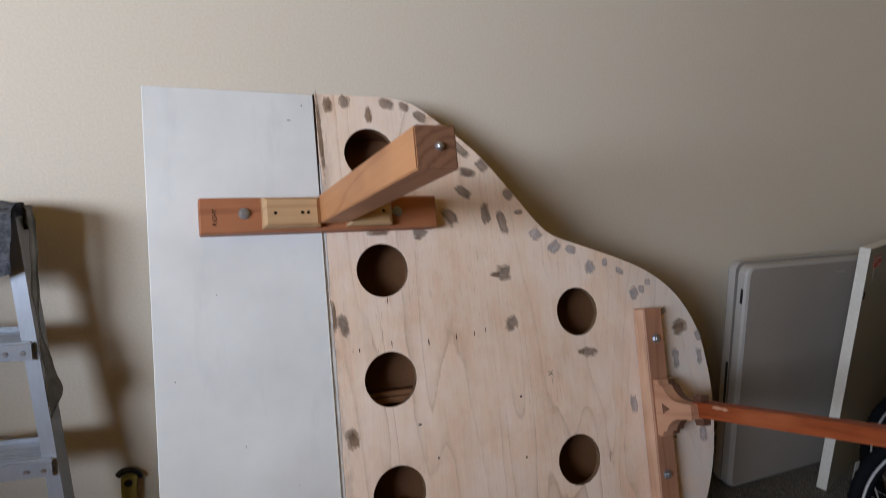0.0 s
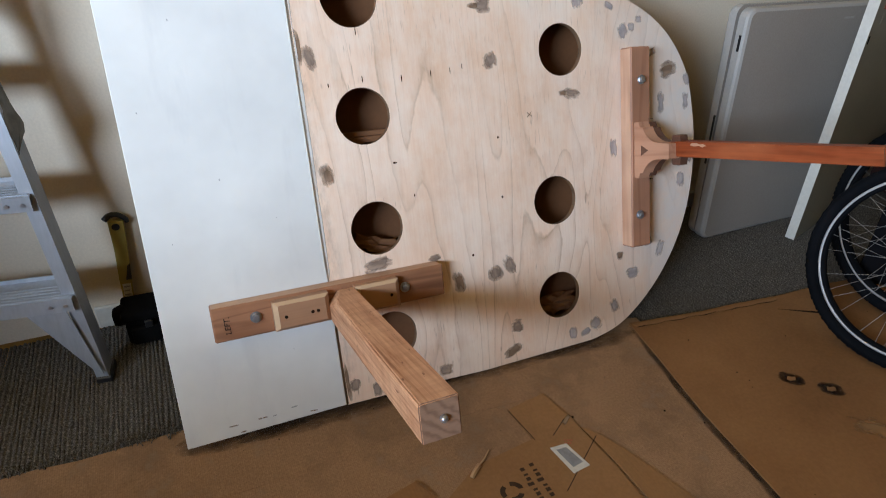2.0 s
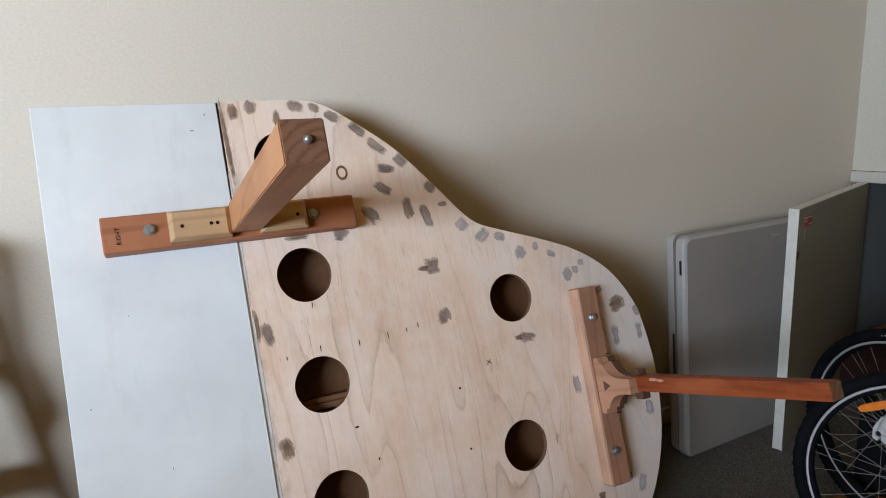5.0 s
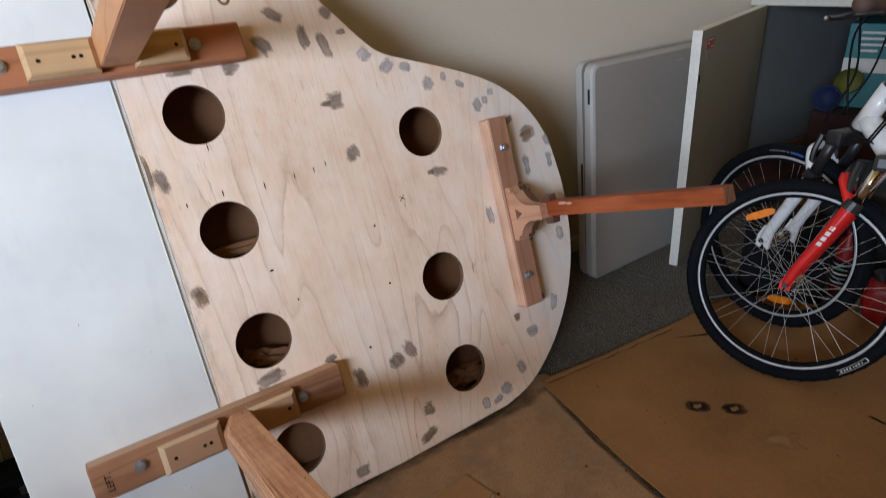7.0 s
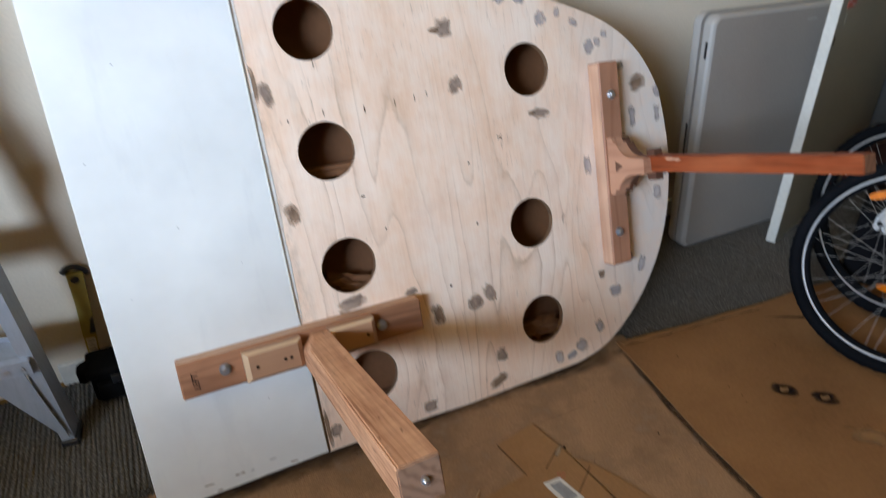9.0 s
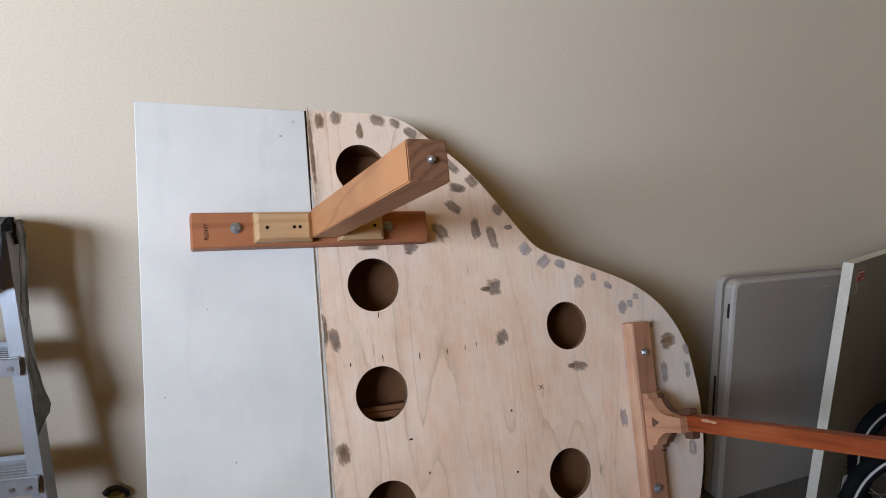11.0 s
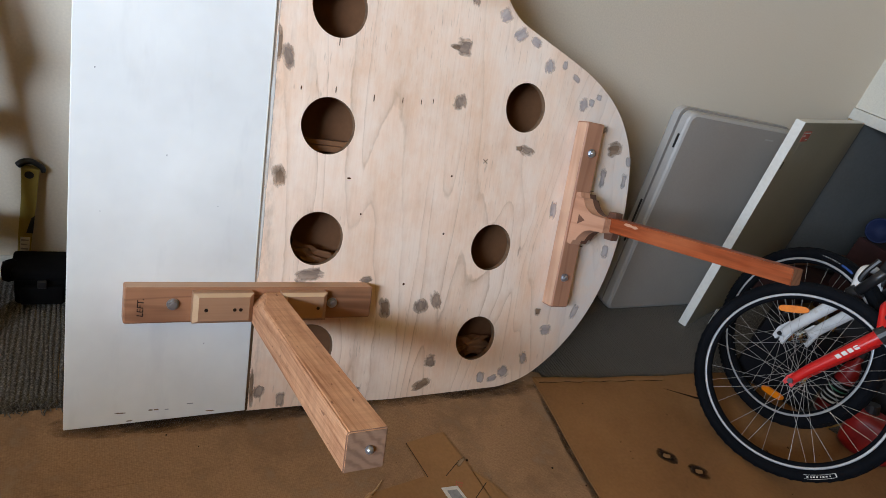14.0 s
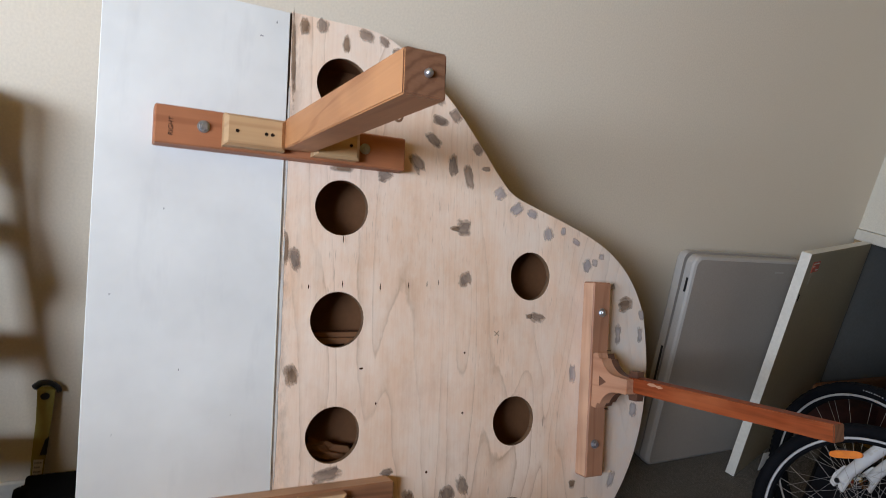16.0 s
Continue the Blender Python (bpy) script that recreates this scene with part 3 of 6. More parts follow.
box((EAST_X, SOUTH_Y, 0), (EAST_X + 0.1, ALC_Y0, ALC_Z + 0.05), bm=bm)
solid("wall_east_brick", bm, M_UNSEEN_WALL, "unseen golden-brown side wall, added to shape the bounce light", "wall", "structure")
# added out of view to block window light low down; not a known wall
bm = box((-1.38, -1.95, -0.005), (-1.28, -0.74, 0.88), 0.004)
box((-1.38, -0.40, -0.005), (-1.28, WALL_Y - 0.003, 1.08), 0.004, bm)
solid("wall_low", bm, M_UNSEEN_WALL, "added unseen half-height wall that blocks window light from the floor and lower wall", "wall", "structure")
win = thing("window_1", "plain white window frame in the side wall", "window", kind="structure")
for lo, hi in (((WEST_X - 0.02, WIN_Y0, WIN_Z0 - 0.04), (WEST_X + 0.02, WIN_Y1, WIN_Z0)), ((WEST_X - 0.02, WIN_Y0, WIN_Z1), (WEST_X + 0.02, WIN_Y1, WIN_Z1 + 0.04)),
               ((WEST_X - 0.02, WIN_Y0 - 0.04, WIN_Z0 - 0.04), (WEST_X + 0.02, WIN_Y0, WIN_Z1 + 0.04)), ((WEST_X - 0.02, WIN_Y1, WIN_Z0 - 0.04), (WEST_X + 0.02, WIN_Y1 + 0.04, WIN_Z1 + 0.04))):
    part("window_frame", box(lo, hi, 0.003), M_TRIM, win)
solid("baseboard", box((-0.537, WALL_Y - 0.014, -0.006), (EAST_X - 0.01, WALL_Y - 0.001, 0.062), 0.004), M_TRIM, "low white painted skirting board", "skirting", "structure")
# the low recess in the side wall
solid("trim", box((EAST_X - 0.016, ALC_Y0, ALC_Z), (EAST_X + 0.06, WALL_Y - 0.002, ALC_Z + 0.048), 0.003), M_TRIM, "white painted timber lintel over the recess", "lintel", "structure")
bm = box((EAST_X + 0.002, 0.505, -0.006), (EAST_X + 1.0, 0.53, ALC_Z - 0.002))
solid("wall_recess_back", bm, M_ALCOVE, "blue-grey board lining the recess", "wall", "structure")
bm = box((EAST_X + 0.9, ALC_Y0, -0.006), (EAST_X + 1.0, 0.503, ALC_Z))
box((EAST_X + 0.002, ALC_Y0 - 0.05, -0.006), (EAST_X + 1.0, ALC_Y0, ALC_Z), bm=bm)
solid("wall_recess_side", bm, M_RECESS_SHADE, "inner walls of the recess, its shade put into their dark colour", "wall", "structure")
solid("recess_ceiling", box((EAST_X + 0.102, ALC_Y0 - 0.05, ALC_Z + 0.004), (EAST_X + 1.0, 0.6, ALC_Z + 0.05)), M_RECESS_SHADE, "low top of the recess, its shade put into the dark colour", "ceiling", "structure")


def carpet(x0, x1, y0, y1, pitch, ny):
    """Loop pile in rows along y, each row a run of small loops."""
    nx = int((x1 - x0) / pitch) * 5
    xs = np.linspace(x0, x1, nx + 1)
    ys = np.linspace(y0, y1, ny + 1)
    X, Y = np.meshgrid(xs, ys, indexing="ij")
    row = np.floor((X - x0) / pitch)
    ph = (X - x0) / pitch - row
    loops = 0.5 + 0.5 * np.sin(Y * 2 * np.pi / 0.0125 + (row * 2.4) % 6.28)
    Z = -0.009 + 0.009 * np.sqrt(np.clip(1 - (2 * ph - 1) ** 2, 0, 1)) * (0.6 + 0.4 * loops) + 0.0006 * np.sin(X * 31 + Y * 17)
    X = X + 0.0016 * np.sin(Y * 23 + row * 1.7) + 0.001 * loops * (ph - 0.5)
    verts = np.stack([X, Y, Z], -1).reshape(-1, 3)
    idx = np.arange((nx + 1) * (ny + 1)).reshape(nx + 1, ny + 1)
    faces = np.stack([idx[:-1, :-1], idx[1:, :-1], idx[1:, 1:], idx[:-1, 1:]], -1).reshape(-1, 4)
    me = bpy.data.meshes.new("carpet")
    me.from_pydata(verts.tolist(), [], faces.tolist())
    me.update()
    for p in me.polygons:
        p.use_smooth = True
    return me


solid("carpet", carpet(-1.15, -0.2, 0.02, 0.556, 0.0105, 170), M_CARPET, "grey ribbed loop-pile carpet with a frayed cut edge", "carpet", "stuff")
solid("carpet", carpet(0.7, EAST_X, -0.35, 0.556, 0.0105, 150), M_CARPET, "grey ribbed loop-pile carpet with a frayed cut edge", "carpet", "stuff")
bm = box((-1.9, -1.9, -0.007), (EAST_X, -0.36, -0.002))
box((-0.19, -0.355, -0.007), (0.69, 0.556, -0.002), bm=bm)
box((WEST_X, -0.355, -0.007), (-1.16, 0.556, -0.002), bm=bm)
solid("floor_covering", bm, M_CARPET, "grey carpet under the sheets and boxes", "carpet", "structure")

# jute-backed offcut laid face down, its far edge uneven
rng = random.Random(4)
edge = [(-1.9 + 0.07 * i, 0.073 + 0.02 * math.sin(i * 0.35) * (i < 14) + rng.uniform(-0.006, 0.006)) for i in range(40)]
edge = [p for p in edge if p[0] < 0.82]
side = [(0.721, -1.9), (0.721, -0.95), (0.724, -0.84), (0.727, -0.74), (0.729, -0.64), (0.735, -0.54), (0.748, -0.44), (0.763, -0.33), (0.779, -0.22), (0.797, -0.12), (0.811, -0.04), (0.822, 0.03)]
side = [(x + 0.055 + rng.uniform(-0.004, 0.004), y) for x, y in side]
sheet_poly = [(-1.9, -1.9)] + side + edge[::-1]
offcut = thing("carpet_offcut", "brown jute-backed carpet offcut lying face down", "floor sheet")
part("jute_backing", slab(sheet_poly, 0.001, 0.0055), M_JUTE, offcut)
bm = bmesh.new()
for (xa, ya), (xb, yb) in zip(edge, edge[1:]):
    slab([(xa, ya - 0.001), (xb, yb - 0.001), (xb, yb + 0.004), (xa, ya + 0.003 + 0.003 * math.sin(xa * 90))], -0.003, 0.0035, bm)
part("pile_edge", bm, M_CARPET, offcut, "grey pile showing along the cut edge")
# shade painted as dark smears: along the cardboard edge and under the tabletop
EDGE_SHADE_AT = ((0.806, -0.16, 0.17, 0.013, 79), (0.772, -0.36, 0.18, 0.016, 82), (0.750, -0.56, 0.18, 0.017, 82), (0.722, -0.76, 0.2, 0.016, 82), (0.42, 0.018, 0.34, 0.055, 0), (0.02, 0.015, 0.30, 0.055, 0), (-0.22, 0.02, 0.16, 0.045, 0), (0.66, 0.0, 0.18, 0.05, -4))
EDGE_SHADE = [(Vector((x - 0.004, y)), rx, ry, turn) for x, y, rx, ry, turn in EDGE_SHADE_AT]
for y0, lean in ((-0.13, 0.01), (-0.62, -0.015), (-1.15, 0.01)):
    q = [(-1.85 + 0.1 * i, y0 + lean * math.sin(i * 0.7) + 0.0012 * rng.uniform(-1, 1)) for i in range(26)]
    part("ridge", slab(q + [(x, y - 0.004) for x, y in q[::-1]], 0.0054, 0.0062), M_JUTE, offcut)
bm = bmesh.new()
for i in range(170):
    x = rng.uniform(-0.85, -0.33) if i < 120 else rng.gauss(-0.43, 0.035)
    y = 0.08 + rng.uniform(-0.008, 0.012)
    a, l = rng.uniform(0, 6.28), rng.uniform(0.006, 0.02)
    tube([(x, y, 0.006), (x + 0.5 * l * math.cos(a), y + 0.5 * l * math.sin(a), 0.006 + rng.uniform(0.003, 0.012)), (x + l * math.cos(a), y + l * math.sin(a), 0.007)], 0.0011, 4, bm, 2)
solid("loose_fibres", bm, M_CARPET, "pale frayed carpet fibres along the cut edge", "fibres", "stuff")

# ---- cardboard on the floor ----
big = thing("cardboard_sheet", "large flat brown cardboard sheet under the bicycle", "cardboard")
poly = [(0.835, 0.012), (0.95, -0.004), (1.08, -0.022), (1.2, -0.03), (1.36, -0.048), (1.55, -0.055), (1.70, -0.075), (1.82, -0.31), (1.98, -0.66), (2.02, -1.5), (0.64, -1.5), (0.695, -0.93), (0.713, -0.81), (0.731, -0.695), (0.748, -0.575), (0.760, -0.47), (0.773, -0.345), (0.792, -0.24), (0.812, -0.135), (0.824, -0.06)]
part("sheet", slab(poly, 0.0062, 0.0105), M_CARD, big)
bm = slab([(0.84, 0.004), (1.08, -0.03), (1.34, -0.056), (1.335, -0.066), (1.08, -0.042), (0.845, -0.012)], 0.0112, 0.0128)
part("fold_edge", bm, M_CARD2, big, "raised creased flap along the edge")
bm = bmesh.new()
ln = [(0.842 + 0.0247 * i, -0.014 - 0.0027 * i + 0.0022 * math.sin(i * 1.9)) for i in range(21)]
slab(ln + [(x + 0.001, y - 0.0018 - 0.0012 * math.sin(x * 60)) for x, y in ln[::-1]], 0.0129, 0.0132, bm)
part("crease", bm, M_HOLE, big, "dark torn crease behind the edge")
part("slit", slab([(1.360, -0.625), (1.368, -0.632), (1.367, -0.66), (1.364, -0.69), (1.359, -0.66)], 0.0107, 0.0111), M_HOLE, big, "dark cut slit")
part("slit", slab([(1.30, -0.10), (1.40, -0.153), (1.47, -0.173), (1.475, -0.177), (1.40, -0.164)], 0.0107, 0.0111), M_HOLE, big, "dark cut slit")


def floor_smear(parent, name, cx, cy, rx, ry, turn, z, material, label=""):
    """A thin ragged blot lying flat."""
    bm = bmesh.new()
    mid = bm.verts.new((0, 0, 0.0002))
    ring = [bm.verts.new((rx * math.cos(2 * math.pi * k / 24), ry * math.sin(2 * math.pi * k / 24), 0)) for k in range(24)]
    for k in range(24):
        bm.faces.new((mid, ring[k], ring[(k + 1) % 24]))
    return part(name, bm, material, parent, label, m=pose(cx, cy, z, 0, 0, turn))


for c, rx, ry, turn in EDGE_SHADE:
    floor_smear(offcut, "dirt_band", c.x, c.y, rx, ry, turn, 0.0058, M_EDGE_SHADE, "dark smear painted as shade along the sheet edge and under the tabletop")
for cx, cy, rot in ((1.075, -0.336, -45), (1.138, -0.403, -35)):
    floor_smear(big, "scorch_mark", cx, cy, 0.034, 0.0245, rot, 0.0108, M_SCORCH, "round black scorched mark with a pale centre")
    c, s_ = math.cos(radians(rot)), math.sin(radians(rot))
    q = [(cx + 0.013 * (c * a - s_ * b), cy + 0.008 * (s_ * a + c * b)) for a, b in ((-1, -0.6), (-0.1, -1), (1, -0.5), (0.7, 0.9), (-0.4, 0.7), (-1.1, 0.9))]
    part("mark_centre", slab(q, 0.0112, 0.0115), M_CARD2, big)
floor_smear(big, "glue_stain", 1.115, -0.535, 0.075, 0.04, -40, 0.0107, M_STAIN, "paler dried stain")

flat = thing("flattened_box", "flattened brown furniture carton with printing and a label", "cardboard box")
poly = [(0.09, -0.335), (0.2, -0.27), (0.352, -0.252), (0.343, -0.153), (0.45, -0.137), (0.468, -0.234), (0.479, -0.372), (0.481, -0.6), (0.492, -0.66), (0.5, -1.3), (-0.12, -1.3), (-0.02, -0.6)]
part("panel", slab(poly, 0.0066, 0.0106), M_CARD2, flat)
part("flap", slab([(0.474, -0.262), (0.505, -0.305), (0.53, -0.36), (0.575, -0.5), (0.597, -0.635), (0.615, -0.724), (0.66, -1.3), (0.51, -1.3), (0.497, -0.66), (0.487, -0.372)], 0.0064, 0.0090), M_CARD2, flat, "torn under-flap of the carton")
part("flap", slab([(0.066, -0.260), (0.078, -0.286), (0.090, -0.315), (0.040, -0.331), (-0.015, -0.349), (-0.20, -0.385), (-0.235, -0.315), (-0.03, -0.280)], 0.0115, 0.0145), M_CARD, flat, "folded carton flap with a scored line")
part("score_line", slab([(-0.032, -0.3358), (0.063, -0.3058), (0.063, -0.3078), (-0.032, -0.3384)], 0.0146, 0.0149), M_INK, flat)
for a, b in (((0.343, -0.153), (0.355, -0.256)), ((0.40, -0.262), (0.452, -0.228)), ((0.345, -0.40), (0.49, -0.30))):
    d = (Vector(b) - Vector(a)).normalized() * 0.0010
    part("crease", slab([(a[0] - d.y, a[1] + d.x), (a[0] + d.y, a[1] - d.x), (b[0] + d.y, b[1] - d.x), (b[0] - d.y, b[1] + d.x)], 0.0107, 0.0110), M_FADED, flat, "dark creased cut")
lab = part("label", slab([(0.373, -0.290), (0.414, -0.293), (0.428, -0.363), (0.383, -0.368)], 0.0107, 0.0112), M_LABEL, flat, "white paper address label")
part("print", slab([(0.383, -0.300), (0.408, -0.302), (0.419, -0.350), (0.391, -0.354)], 0.0113, 0.0115), M_GREYPRINT, lab)


def word_bars(parent, origin, along, up, lengths, height, gap, z, material):
    """Plain bars in place of printed words."""
    o, a, u = Vector(origin), Vector(along).normalized(), Vector(up).normalized()
    for i, l in enumerate(lengths):
        p = o + u * (-(height + gap) * i)
        n = max(1, int(l / (height * 1.02)))
        for k in range(n):
            b = p + a * (l * k / n)
            w, h = l / n * (0.62 if k % 3 else 0.36), height * (1.15 if k % 4 == 0 else 0.8)
            q = [b, b + a * w, b + a * w + u * h, b + u * h]
            part("print_bar", slab([(v.x, v.y) for v in q], z, z + 0.0003), material, parent)


for cx, cy, rx, ry, turn in ((0.588, -0.608, 0.055, 0.018, -66), (0.597, -0.676, 0.032, 0.014, -80), (0.455, -0.232, 0.022, 0.008, 35), (0.50, -0.62, 0.018, 0.006, -70)):
    floor_smear(flat, "torn_spot", cx, cy, rx, ry, turn, 0.0112, M_TORN, "pale torn paper on the carton's edge")
word_bars(flat, (0.292, -0.412), (0.0, 1.0), (-1.0, 0.0), (0.104, 0.108), 0.0125, 0.0120, 0.0108, M_FADED)
word_bars(flat, (-0.045, -0.318), (-1.0, -0.27), (0.27, -1.0), (0.045,), 0.011, 0.006, 0.0147, M_FADED)
for k in range(3):
    a0 = 2.1 * k
    pts = [(0.240 + r * math.cos(a), -0.357 + 0.9 * r * math.sin(a)) for r, aa in ((0.026, 0), (0.015, 1)) for a in ([a0 + 0.28 * i for i in range(6)][::-1] if aa else [a0 + 0.28 * i for i in range(6)])]
    part("print_shape", slab(pts, 0.0108, 0.0111), M_FADED, flat)
word_bars(flat, (0.415, -0.285), (0.25, -0.1), (0.1, 0.25), (0.02, 0.016), 0.004, 0.004, 0.0108, M_STICK_RED)
chip = bmesh.new()
tube([(0.245, -0.243, 0.011), (0.225, -0.262, 0.014), (0.205, -0.275, 0.015)], (0.0012, 0.003), 6, chip)
tube([(0.205, -0.275, 0.015), (0.188, -0.288, 0.018), (0.178, -0.296, 0.013)], (0.006, 0.005), 6, chip)
solid("wood_splinter", chip, M_PALE_U, "pale torn wood splinter lying on the carton", "splinter")

# ---- the piano-shaped tabletop ----
LEAN, BASE_Z = 19.05, 0.0195
top = thing("piano_shaped_tabletop", "unfinished grand-piano-shaped plywood tabletop standing on edge against the wall, legs outward", "tabletop", pose(0, 0, BASE_Z, -LEAN))
RIGHT = [(0.001, 1.304), (0.10, 1.3045), (0.185, 1.304), (0.245, 1.287), (0.31, 1.243), (0.40, 1.172), (0.49, 1.070), (0.545, 1.003), (0.59, 0.962), (0.664, 0.934), (0.765, 0.900),
         (0.867, 0.860), (0.948, 0.810), (1.008, 0.747), (1.051, 0.663), (1.068, 0.56), (1.070, 0.47), (1.055, 0.355), (1.02, 0.25), (0.965, 0.157), (0.89, 0.075), (0.80, 0.013),
         (0.71, -0.012), (0.60, -0.0195), (0.45, -0.0185), (0.23, -0.008), (0.001, -0.002)]
outline = [(p.x, p.y) for p in smooth_path([(x, y, 0) for x, y in RIGHT], 5)]
LEFT_HOLES = [(0.122, 1.166), (0.129, 0.895), (0.128, 0.649), (0.127, 0.399), (0.130, 0.136)]
RIGHT_HOLES = [(0.647, 0.757), (0.605, 0.389), (0.600, 0.136)]


def hole(x, y, r):
    return [(x + r * (1 + 0.006 * math.sin(5 * a + x * 40)) * math.cos(a), y + r * math.sin(a)) for a in (2 * math.pi * k / 56 for k in range(56))]


holes = [hole(x, y, 0.0615) for x, y in LEFT_HOLES] + [hole(x, y, 0.0625) for x, y in RIGHT_HOLES]
me = curve_sheet(outline, holes, 0.015)
me.materials.clear()
me.materials.append(M_PLY)
me.materials.append(M_PLY_EDGE)
bm = bmesh.new()
bm.from_mesh(me)
bmesh.ops.remove_doubles(bm, verts=bm.verts[:], dist=1e-5)
bm.to_mesh(me)
bm.free()
for p in me.polygons:
    p.material_index = 0 if abs(p.normal.y) > 0.5 else 1
ply = new("plywood_panel", me)
ply.parent = top
tagged(ply, "sanded plywood panel with eight round holes and filler patches")
part("white_panel", box((-0.352, -0.001, -0.001), (-0.0026, 0.016, 1.302), 0.0012), M_WHITE, top, "white brushed-paint board with small scuffs")
for v0, v1, x0, x1, mat, words in ((0.0, 0.232, -0.0025, 0.0026, M_GRIME, "grimy brown joint below the plate"), (0.233, 0.985, -0.0025, 0.0004, M_FILLED, "grey-brown filled joint"),
                                   (0.986, 1.302, -0.0025, 0.0012, M_HOLE, "dark open joint between the boards")):
    part("seam_strip", box((x0, -0.0004, v0), (x1, 0.015, v1)), mat, top, words)
part("edge_lip", box((-0.0066, -0.0020, 0.33), (-0.0040, -0.0012, 1.02), 0.0003), M_TRIM, top, "raised ridge of white paint along the joint")

# hollow body behind the face
body_line = [(-0.345, 1.302)] + outline + [(-0.345, -0.002)]
centre = Vector((0.33, 0.62))


def inset(poly, d):
    out = []
    n = len(poly)
    for i in range(n):
        a, b, c = Vector(poly[i - 1]), Vector(poly[i]), Vector(poly[(i + 1) % n])
        e1, e2 = (b - a).normalized(), (c - b).normalized()
        n1, n2 = Vector((e1.y, -e1.x)), Vector((e2.y, -e2.x))
        nn = (n1 + n2).normalized()
        out.append(b + nn * d / max(0.5, nn.dot(n1)))
    return [(v.x, v.y) for v in out]


up_right = lambda x, y, z: Vector((x, z, y))
outer, inner = inset(body_line, 0.062), inset(body_line, 0.074)
bm = bmesh.new()
loops = [[bm.verts.new((x, d, z)) for x, z in line] for line, d in ((outer, 0.0155), (outer, 0.104), (inner, 0.104), (inner, 0.0155))]
for a, b in zip(loops, loops[1:] + loops[:1]):
    for i in range(len(a)):
        j = (i + 1) % len(a)
        bm.faces.new((a[i], a[j], b[j], b[i]))
bmesh.ops.recalc_face_normals(bm, faces=bm.faces[:])
part("body_rim", bm, M_HARD, top, "brown bent rim of the hollow body")
part("back_board", slab(outer, 0.1045, 0.108, place=up_right), M_HARD, top, "brown hardboard back of the body")
part("batten", box((-0.26, 0.045, 0.590), (0.93, 0.1035, 0.604), 0.001), M_HARD, top, "plain brown timber batten inside")
part("batten", box((-0.26, 0.055, 0.6045), (0.93, 0.1035, 0.616), 0.001), M_HARD, top, "plain brown timber batten inside")
part("offcut", box((0.07, 0.072, 0.065), (0.30, 0.086, 0.235), 0.001), M_HARD, top, "knotty pine offcut behind the lowest hole")
def crumple(size, seed):
    """A ball of creased paper, pressed flat."""
    bm = bmesh.new()
    bmesh.ops.create_icosphere(bm, subdivisions=3, radius=1.0)
    for v in bm.verts:
        k = 1 + 0.45 * noise.cell(v.co * 2.3 + Vector((seed, 0, 0))) - 0.2 + 0.25 * noise.noise(v.co * 5 + Vector((0, seed, 0)))
        v.co = Vector((v.co.x * size[0], v.co.y * size[1], v.co.z * size[2])) * k
    return bm


part("packing", crumple((0.075, 0.022, 0.030), 3.0), M_HARD, top, "crumpled brown paper inside the body", m=pose(0.125, 0.070, 0.343, 0, 14, 0))
part("packing", crumple((0.070, 0.022, 0.026), 8.0), M_HARD, top, "crumpled brown paper inside the body", m=pose(0.625, 0.070, 0.088))


def patch(u, v, w, h, turn, material, seed, label=""):
    r = random.Random(seed)
    n = 20
    pts = []
    if h > w:
        w, h, turn = h, w, turn + 90
    for k in range(n):
        a = 2 * math.pi * k / n
        f = r.uniform(1.15, 1.55)
        pts.append((w / 2 * f * math.cos(a), h / 2 * f * math.sin(a)))
    bm = bmesh.new()
    mid = bm.verts.new((0, -0.0003, 0))
    ring = [bm.verts.new((x, 0, y)) for x, y in pts]
    for k in range(n):
        bm.faces.new((mid, ring[(k + 1) % n], ring[k]))
    ob = part("filler_patch", bm, material, ply, label)
    ob.matrix_basis = Matrix.Translation((u, -0.0007, v)) @ Matrix.Rotation(radians(-turn), 4, "Y")
    return ob


# filler wipes: across, up, length, width, turn
BROWN = [(0.031, 1.280, 0.020, 0.034, 0), (0.124, 1.262, 0.016, 0.040, 5), (0.125, 0.982, 0.050, 0.014, 0), (0.420, 0.868, 0.026, 0.012, 0), (0.028, 0.535, 0.026, 0.046, 10), (0.645, 0.653, 0.02, 0.012, 0), (0.448, 0.018, 0.046, 0.022, 20), (0.315, 0.231, 0.026, 0.048, 10), (0.984, 0.686, 0.050, 0.036, 10), (0.80, 0.205, 0.02, 0.02, 0)]
GREY_TOP = [(0.069, 1.289, 0.022, 0.026, 0), (0.172, 1.289, 0.036, 0.024, -15), (0.214, 1.284, 0.026, 0.018, -20), (0.255, 1.262, 0.03, 0.022, -35), (0.312, 1.226, 0.04, 0.022, -38), (0.355, 1.180, 0.045, 0.022, -42), (0.366, 1.124, 0.038, 0.020, -10), (0.411, 1.142, 0.036, 0.026, -48), (0.351, 1.074, 0.046, 0.022, -35), (0.475, 1.069, 0.030, 0.026, -40), (0.309, 1.012, 0.046, 0.026, -55), (0.405, 1.022, 0.024, 0.046, 10), (0.501, 1.023, 0.024, 0.012, 0)]
